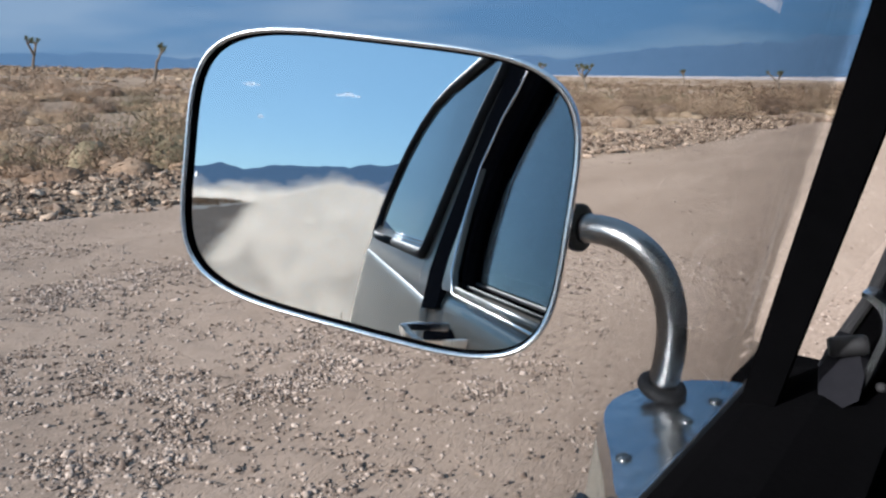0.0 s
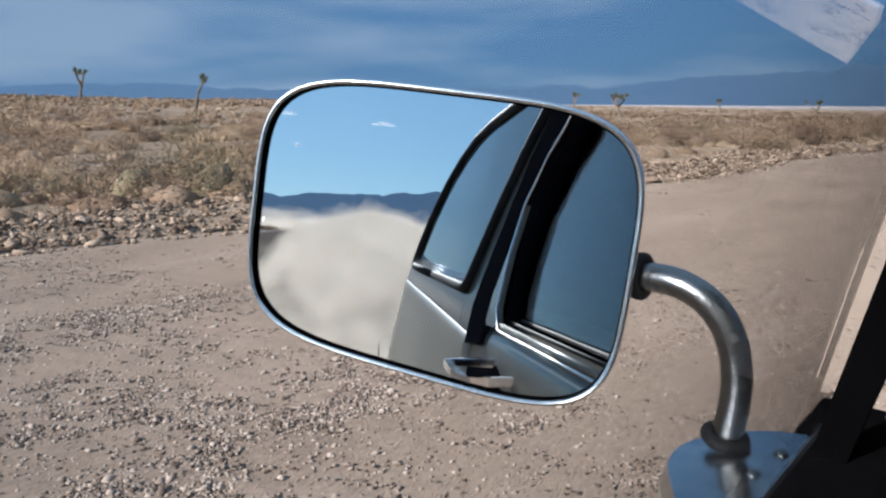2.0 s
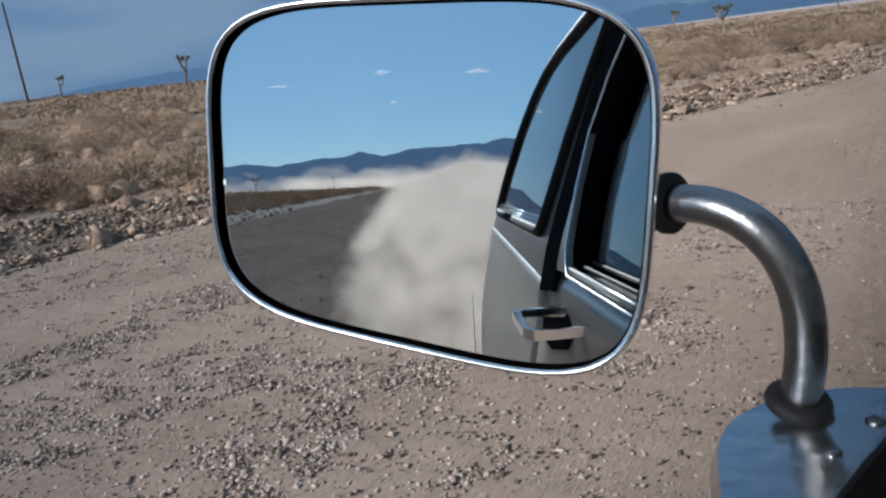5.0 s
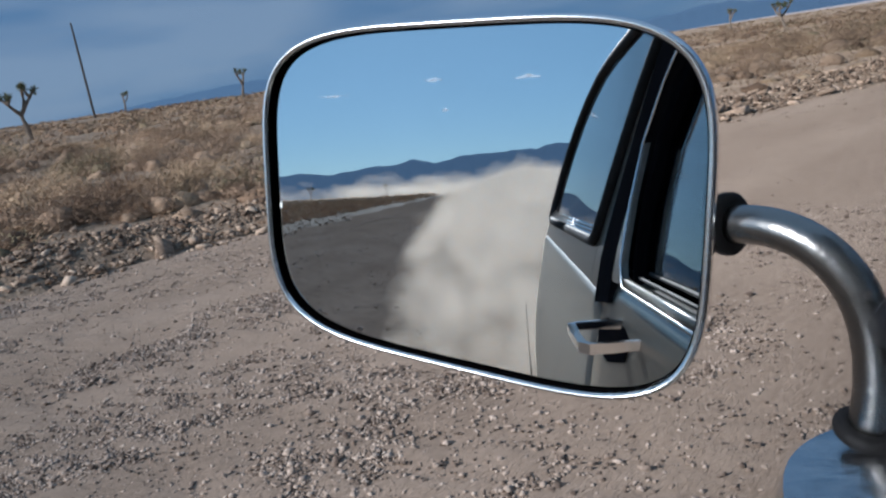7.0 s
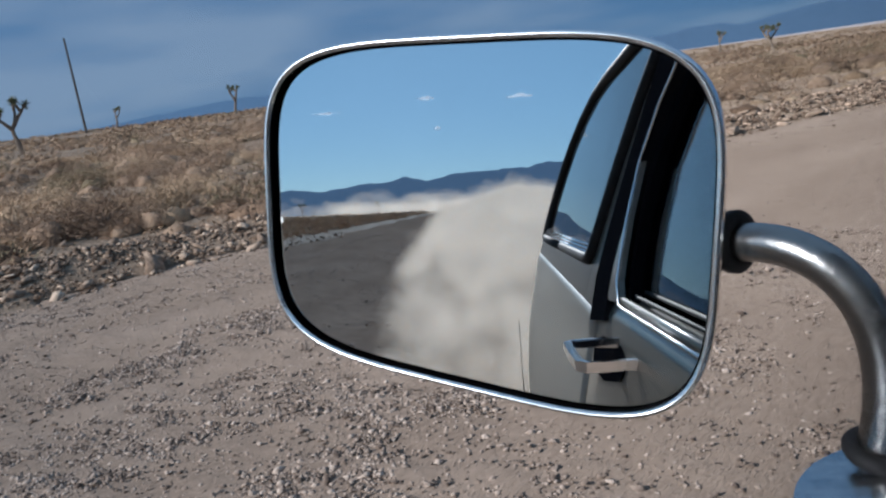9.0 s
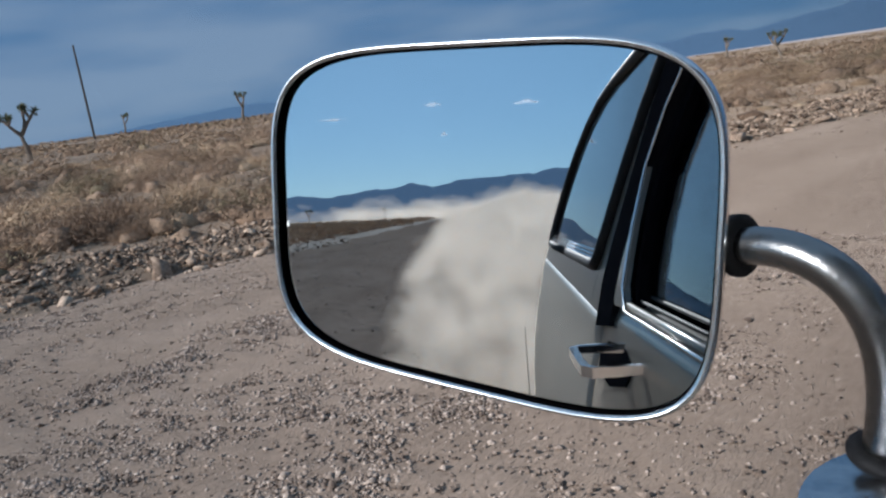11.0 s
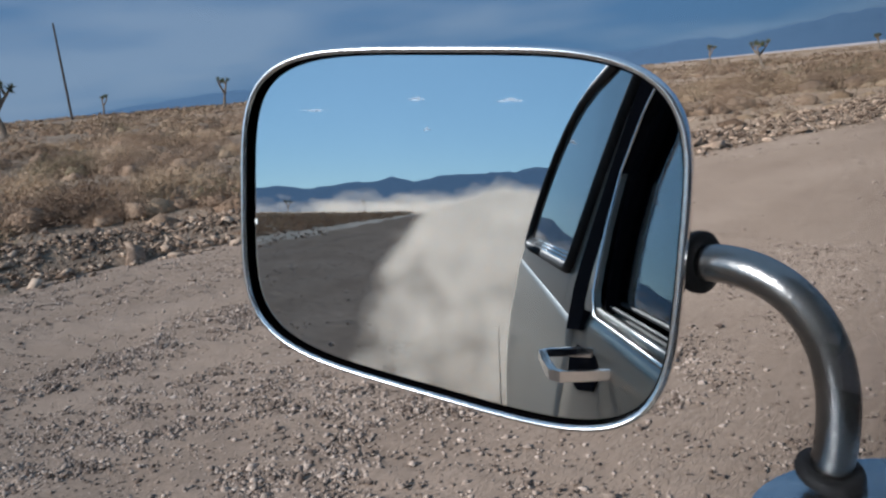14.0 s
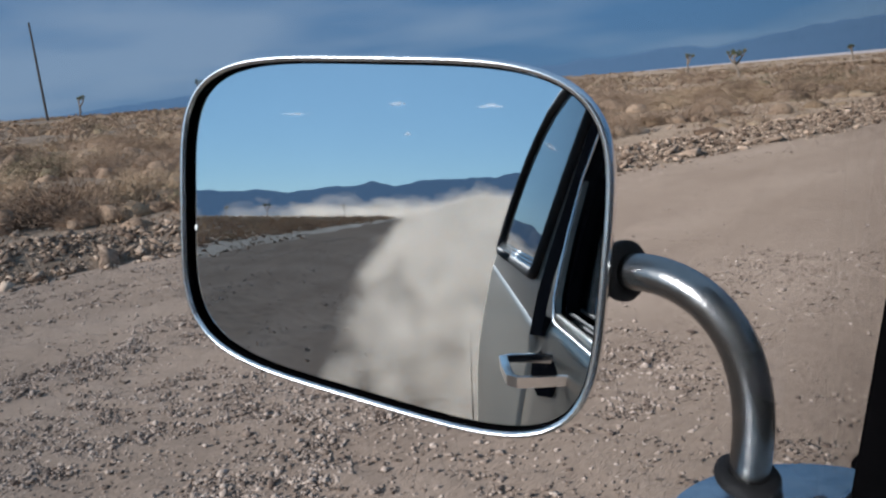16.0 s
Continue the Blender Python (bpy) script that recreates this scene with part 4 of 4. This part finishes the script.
def road_places(r, count, y0, y1, windrows):
    """Places on the road: thrown into windrows along it, with swept lanes between."""
    xs, ys_ = [], []
    have = 0
    while have < count:
        y = y0 + (y1 - y0) * r.uniform(0, 1, 60000) ** (1.0 if windrows else 1.5)
        e = road_edge(y)
        x = (e + (road_right(y) - e) * r.uniform(-0.01, 0.74, 60000)) if not windrows else r.uniform(-7.4, -0.3, 60000)
        streak = fbm((x - 0.10 * y) * 1.0, y * 0.16, 33, 3, 0.62) + 0.55 * fbm(x, y, 34, 3, 0.42)
        if windrows:
            middle = -3.35 + 0.22 * np.sin(0.9 * y) + 0.10 * y
            belt = (x > e - 0.1) * 0.30 * (1 - 0.6 * smoothstep(0.8, 2.2, y)) + 0.70 * smoothstep(-0.5, 0.3, x - middle) + 0.6 * np.exp(-((x + 4.75 - 0.1 * np.sin(2 * y)) / 0.22) ** 2)
            chance = belt * np.clip(0.32 + 2.0 * streak, 0.09, 1) * (1 - 0.93 * smoothstep(1.7, 3.7, y))
        else:
            chance = np.clip(0.10 + 1.4 * streak, 0.04, 1)
        ok = (r.uniform(0, 1, 60000) < chance) & ~((x > -0.25) & (x < 2.1) & (np.abs(y) < 3))
        xs.append(x[ok])
        ys_.append(y[ok])
        have += ok.sum()
    return np.concatenate(xs)[:count], np.concatenate(ys_)[:count]


PEBBLES = [pebble(rng) for _ in range(10)]
gx, gy = road_places(rng, 78000, -0.8, 6.0, True)
scatter("gravel", gx, gy, np.clip(rng.lognormal(-4.90, 0.42, len(gx)), 0.004, 0.028), PEBBLES, M_STONE, "loose pale gravel heaped in windrows on the dirt road", "gravel", 81)
gx, gy = road_places(rng, 14000, -1.0, 24, False)
scatter("road_gravel", gx, gy, np.clip(rng.lognormal(-4.75, 0.45, len(gx)), 0.004, 0.035), PEBBLES, M_STONE, "sparse loose stones over the swept road lanes", "gravel", 82)
gx, gy = road_places(rng, 13000, -2.6, -40, False)
scatter("rear_gravel", gx, gy, np.clip(rng.lognormal(-4.2, 0.45, len(gx)), 0.008, 0.05), PEBBLES, M_STONE, "loose gravel on the road behind the van", "gravel", 83)

ROCKS = [chunk(rng) for _ in range(22)] + [pebble(rng) for _ in range(3)]
by = -4 + 36 * rng.uniform(0, 1, 26000) ** 1.6
bx = road_edge(by) + 0.25 - 2.2 * rng.beta(1.5, 2.0, 26000)
scatter("berm_stones", bx, by, np.clip(rng.lognormal(-4.45, 0.62, 26000), 0.006, 0.055), ROCKS, M_BERM, "broken stones heaped along the edge of the road", "stones", 84, 0.1)
by = rng.uniform(-45, 140, 2600)
bx = road_edge(by) + 0.25 - np.abs(rng.normal(0, 0.8, 2600))
scatter("roadside_stones", bx, by, np.clip(rng.lognormal(-3.3, 0.5, 2600), 0.015, 0.11), ROCKS, M_BERM, "scattered stones along the far road edge", "stones", 85, 0.15)
wx = rng.uniform(-30, 0, 5000)
wy = rng.uniform(-5, 30, 5000)
wx = road_edge(wy) - 0.5 - 12 * rng.uniform(0, 1, 5000) ** 2
scatter("desert_stones", wx, wy, np.clip(rng.lognormal(-3.9, 0.5, 5000), 0.008, 0.07), ROCKS, M_BERM, "small stones lying between the desert shrubs", "stones", 86, 0.15)

ROCK_MESHES = []
for k in range(8):
    bm = bmesh.new()
    for _ in range(15):
        way = Vector(rng.normal(0, 1, 3)).normalized()
        bm.verts.new(way * rng.uniform(0.72, 1.08))
    hull = bmesh.ops.convex_hull(bm, input=bm.verts)
    bmesh.ops.delete(bm, geom=[g for g in hull["geom_interior"] if isinstance(g, bmesh.types.BMVert)], context="VERTS")
    bmesh.ops.bevel(bm, geom=bm.edges[:], offset=0.05, segments=1, affect="EDGES", clamp_overlap=True)
    me = bpy.data.meshes.new("rock")
    bm.to_mesh(me)
    bm.free()
    me.materials.append(M_ROCK)
    ROCK_MESHES.append(me)
for k in range(150):
    y = -3 + 27 * rng.uniform() ** 1.2
    x = float(road_edge(np.array(y))) - 1.7 * rng.beta(1.3, 2.0) + 0.05
    size = min(0.070, rng.lognormal(-3.65, 0.42))
    ob = new("rock", ROCK_MESHES[rng.integers(8)])
    ob.matrix_world = Matrix.LocRotScale((x, y, float(surface(x, y)) + 0.22 * size), Euler((rng.uniform(-0.3, 0.3), rng.uniform(-0.3, 0.3), rng.uniform(0, 6.28))), (size * rng.uniform(0.9, 1.4), size, size * rng.uniform(0.6, 0.85)))
    tagged(ob, "angular pale grey rock in the roadside berm", "rock", "rocks along the road edge")


# Joshua trees and poles
def at_bearing(azimuth, dist):
    x, y = -dist * math.sin(radians(azimuth)), dist * math.cos(radians(azimuth))
    return x, y, float(land(np.array(x), np.array(y)))


def joshua_tree(x, y, z, height, seed, arms=5, spiky=70):
    """A shaggy trunk that forks into crooked arms, each ending in a rosette of stiff leaves."""
    r = random.Random(seed)
    tree = thing("joshua_tree", (x, y, z), "shaggy-trunked Joshua tree with spiky green-grey crowns", "tree", "joshua trees in the desert")
    trunk = bmesh.new()
    tips = []

    def limb(start, way, length, radius, depth):
        pts, rad, p, w = [start.copy()], [radius], start.copy(), way.normalized()
        for k in range(5):
            w = (w + Vector((r.uniform(-0.22, 0.22), r.uniform(-0.22, 0.22), 0.13))).normalized()
            p = p + w * length / 5
            pts.append(p.copy())
            rad.append(radius * (1 - 0.09 * (k + 1)) * r.uniform(0.9, 1.12))
        piece = tube(pts, rad, 9)
        me = bpy.data.meshes.new("limb")
        piece.to_mesh(me)
        piece.free()
        trunk.from_mesh(me)
        bpy.data.meshes.remove(me)
        if depth == 0 or length < 0.16 * height:
            tips.append((p, w, radius))
            return
        for k in range(2 if r.random() < 0.7 else 3):
            a = r.uniform(0, 6.28)
            side = Vector((math.cos(a), math.sin(a), r.uniform(0.1, 0.7)))
            limb(p, w * 0.5 + side, length * r.uniform(0.5, 0.75), radius * 0.72, depth - 1)

    limb(Vector((0, 0, -0.05)), Vector((r.uniform(-0.1, 0.1), r.uniform(-0.1, 0.1), 1)), height * 0.5, 0.055 * height, 2)
    part("trunk", trunk, M_BARK, tree)
    pieces = []
    rg = np.random.default_rng(seed)
    for p, w, rad in tips:
        n = spiky
        d = rg.normal(0, 1, (n, 3)) + 0.9 * np.array(w)
        d /= np.linalg.norm(d, axis=1)[:, None]
        side = np.cross(d, rg.normal(0, 1, (n, 3)))
        side /= np.linalg.norm(side, axis=1)[:, None]
        ln = height * rg.uniform(0.07, 0.13, (n, 1))
        a0 = np.array(p) - np.array(w) * rg.uniform(0, 0.09 * height, (n, 1))
        wd = 0.007 * height
        V = np.stack([a0 - side * wd, a0 + side * wd, a0 + d * ln * 0.6 + side * wd * 0.8, a0 + d * ln, a0 + d * ln * 0.6 - side * wd * 0.8], 1).reshape(-1, 3)
        b = np.arange(n)[:, None] * 5
        pieces.append((V, np.concatenate([b + np.array([[0, 1, 2]]), b + np.array([[0, 2, 4]]), b + np.array([[4, 2, 3]])])))
    part("crown", fast_mesh("crown", *merged(pieces)), M_SPIKE, tree)
    return tree


joshua_tree(*at_bearing(27.0, 70.0), 2.6, 3, 6, 70)
for az, dist, tall, seed in ((80.9, 62, 4.0, 4), (59.0, 70, 3.2, 5), (66.5, 85, 3.6, 6), (13.6, 95, 2.6, 7), (74.8, 120, 3.4, 8), (30.5, 110, 3.0, 12), (20.0, 150, 3.0, 16), (166.0, 150, 2.6, 17), (172.0, 150, 2.8, 18), (163.0, 160, 2.4, 19), (174.5, 165, 3.0, 20)):
    joshua_tree(*at_bearing(az, dist), tall, seed, 3 + seed % 3, 60)

for az, dist, tall in ((76.8, 105, 11.8),):
    x, y, z = at_bearing(az, dist)
    pole = thing("utility_pole", (x, y, z), "thin weathered wooden utility pole standing in the desert", "pole")
    part("post", tube([(0, 0, -0.3), (0, 0, tall * 0.5), (0, 0, tall)], [0.16, 0.14, 0.11], 14), M_POLE, pole)
    part("cap", turned([(0, 0.05), (0.09, 0.02), (0.115, -0.02), (0.115, -0.06), (0, -0.06)], pose(0, 0, tall + 0.03), 14), M_STEEL, pole)


# dust thrown up behind the van
def puff_shape(r):
    bm = bmesh.new()
    bmesh.ops.create_icosphere(bm, subdivisions=2, radius=1.0)
    seed = Vector(r.uniform(-40, 40, 3))
    for v in bm.verts:
        v.co *= 1 + 0.35 * noise.noise(v.co * 1.3 + seed) + 0.16 * noise.noise(v.co * 3.1 + seed)
    V = np.array([v.co[:] for v in bm.verts])
    bm.faces.ensure_lookup_table()
    T = np.array([[v.index for v in f.verts] for f in bm.faces])
    bm.free()
    return V, T


PUFFS = [puff_shape(rng) for _ in range(8)]


def dust(name, centres, radii, seed, label, wide=1.0):
    r = np.random.default_rng(seed)
    pieces = []
    for c, rad in zip(centres, radii):
        V, T = PUFFS[r.integers(8)]
        turn = np.array(Euler(r.uniform(0, 6.28, 3)).to_matrix())
        W3 = (V @ turn.T) * rad * r.uniform(0.75, 1.3, 3) * np.array([wide, 1, 1]) + c
        W3[:, 2] = np.maximum(W3[:, 2], climb(W3[:, 1]) + 0.02 + 0.02 * r.uniform())
        pieces.append((W3, T))
    me = fast_mesh(name, *merged(pieces))
    me.polygons.foreach_set("use_smooth", np.ones(len(me.polygons), bool))
    tagged(part(name, me, M_DUST), label, "dust", kind="stuff")


r_dust = np.random.default_rng(91)
n_puff = 5000
dd = 0.5 + 46 * r_dust.uniform(0, 1, n_puff) ** 1.85
p_side = np.clip(r_dust.normal(0, 0.62, n_puff), -1.12, 1.12)
p_up = np.clip(np.abs(r_dust.normal(0, 0.50, n_puff)), 0, 1.3)
edge = np.clip(np.sqrt(p_side**2 + p_up**2), 0, 1.3)
billow = 1 + 0.12 * fbm(dd, 2.0 * p_side, 41, 3, 2.2)
p_half, p_high = 1.48 + 0.58 * (1 - np.exp(-dd / 3.0)) + 0.050 * dd, (0.81 + 0.029 * dd) * billow
p_rad = (0.20 + 0.026 * dd) * (1.10 - 0.45 * edge) * r_dust.uniform(0.5, 1.3, n_puff)
p_y = -1.95 - p_rad * 1.2 - dd
p_at = np.stack([1.10 + 0.020 * dd + p_half * billow * p_side * (1.06 - 0.28 * p_up), p_y, climb(p_y) + 0.05 + p_high * p_up * np.maximum(0.3, 1 - 0.35 * np.abs(p_side))], -1)
dust("dust_cloud", p_at, p_rad, 93, "billowing cream dust cloud rolling up behind the van")
n_puff = 460
b_az, b_d = radians(180) - np.radians(np.clip(r_dust.normal(1, 8, n_puff), -16, 20)), r_dust.uniform(110, 190, n_puff)
b_up = r_dust.uniform(0, 1, n_puff) ** 1.7 * np.clip(1 + 0.7 * fbm(np.degrees(b_az), b_d * 0, 43, 3, 2.2), 0.3, 1.15)
b_rad = (1.5 - 1.0 * np.clip(b_up, 0, 1.2)) * r_dust.uniform(0.5, 1.2, n_puff)
dust("dust_bank", np.stack([-b_d * np.sin(b_az), b_d * np.cos(b_az), 0.6 + climb(b_d * np.cos(b_az)) + b_up * (4.2 - 1.8 * smoothstep(6, 14, 180 - np.degrees(b_az)))], -1), b_rad, 94, "pale dust hanging low over the distant road", 2.4)


# small fair-weather clouds in the clear part of the sky
M_CLOUD = leafy("cloud_white", [(0.92, 0.93, 0.95), (0.95, 0.96, 0.97)], 0.85)
c_thin, c_mix = M_CLOUD.node_tree.nodes.new("ShaderNodeBsdfTransparent"), M_CLOUD.node_tree.nodes.new("ShaderNodeMixShader")
c_mix.inputs[0].default_value = 0.085
c_out = M_CLOUD.node_tree.nodes["Material Output"]
M_CLOUD.node_tree.links.new(c_out.inputs["Surface"].links[0].from_socket, c_mix.inputs[2])
M_CLOUD.node_tree.links.new(c_thin.outputs[0], c_mix.inputs[1])
M_CLOUD.node_tree.links.new(c_mix.outputs[0], c_out.inputs["Surface"])
for bearing, up, wide, tall in ((168.4, 8.6, 105, 12), (177.0, 7.2, 30, 22), (183.5, 9.3, 105, 22), (176.2, 9.5, 62, 24)):
    far = 4200
    cx, cy, cz = -far * math.sin(radians(bearing)), far * math.cos(radians(bearing)), far * math.tan(radians(up))
    bits = []
    for k in range(46):
        V, T = PUFFS[k % 8]
        u = float(np.clip(rng.normal(0, 0.40), -1, 1))
        size = rng.uniform(0.45, 1.0) * (1 - 0.6 * abs(u))
        bits.append((V * np.array([wide * 0.20, 30, tall * 0.42]) * size + np.array([cx + u * wide, cy, cz + rng.normal(0, 0.20) * tall * (1 - 0.8 * abs(u)) + 0.10 * tall * math.sin(5 * u + bearing)]), T))
    me = fast_mesh("cloud", *merged(bits))
    me.polygons.foreach_set("use_smooth", np.ones(len(me.polygons), bool))
    tagged(part("cloud", me, M_CLOUD), "small thin white cloud in the clear sky", "cloud", "small clouds", "structure")
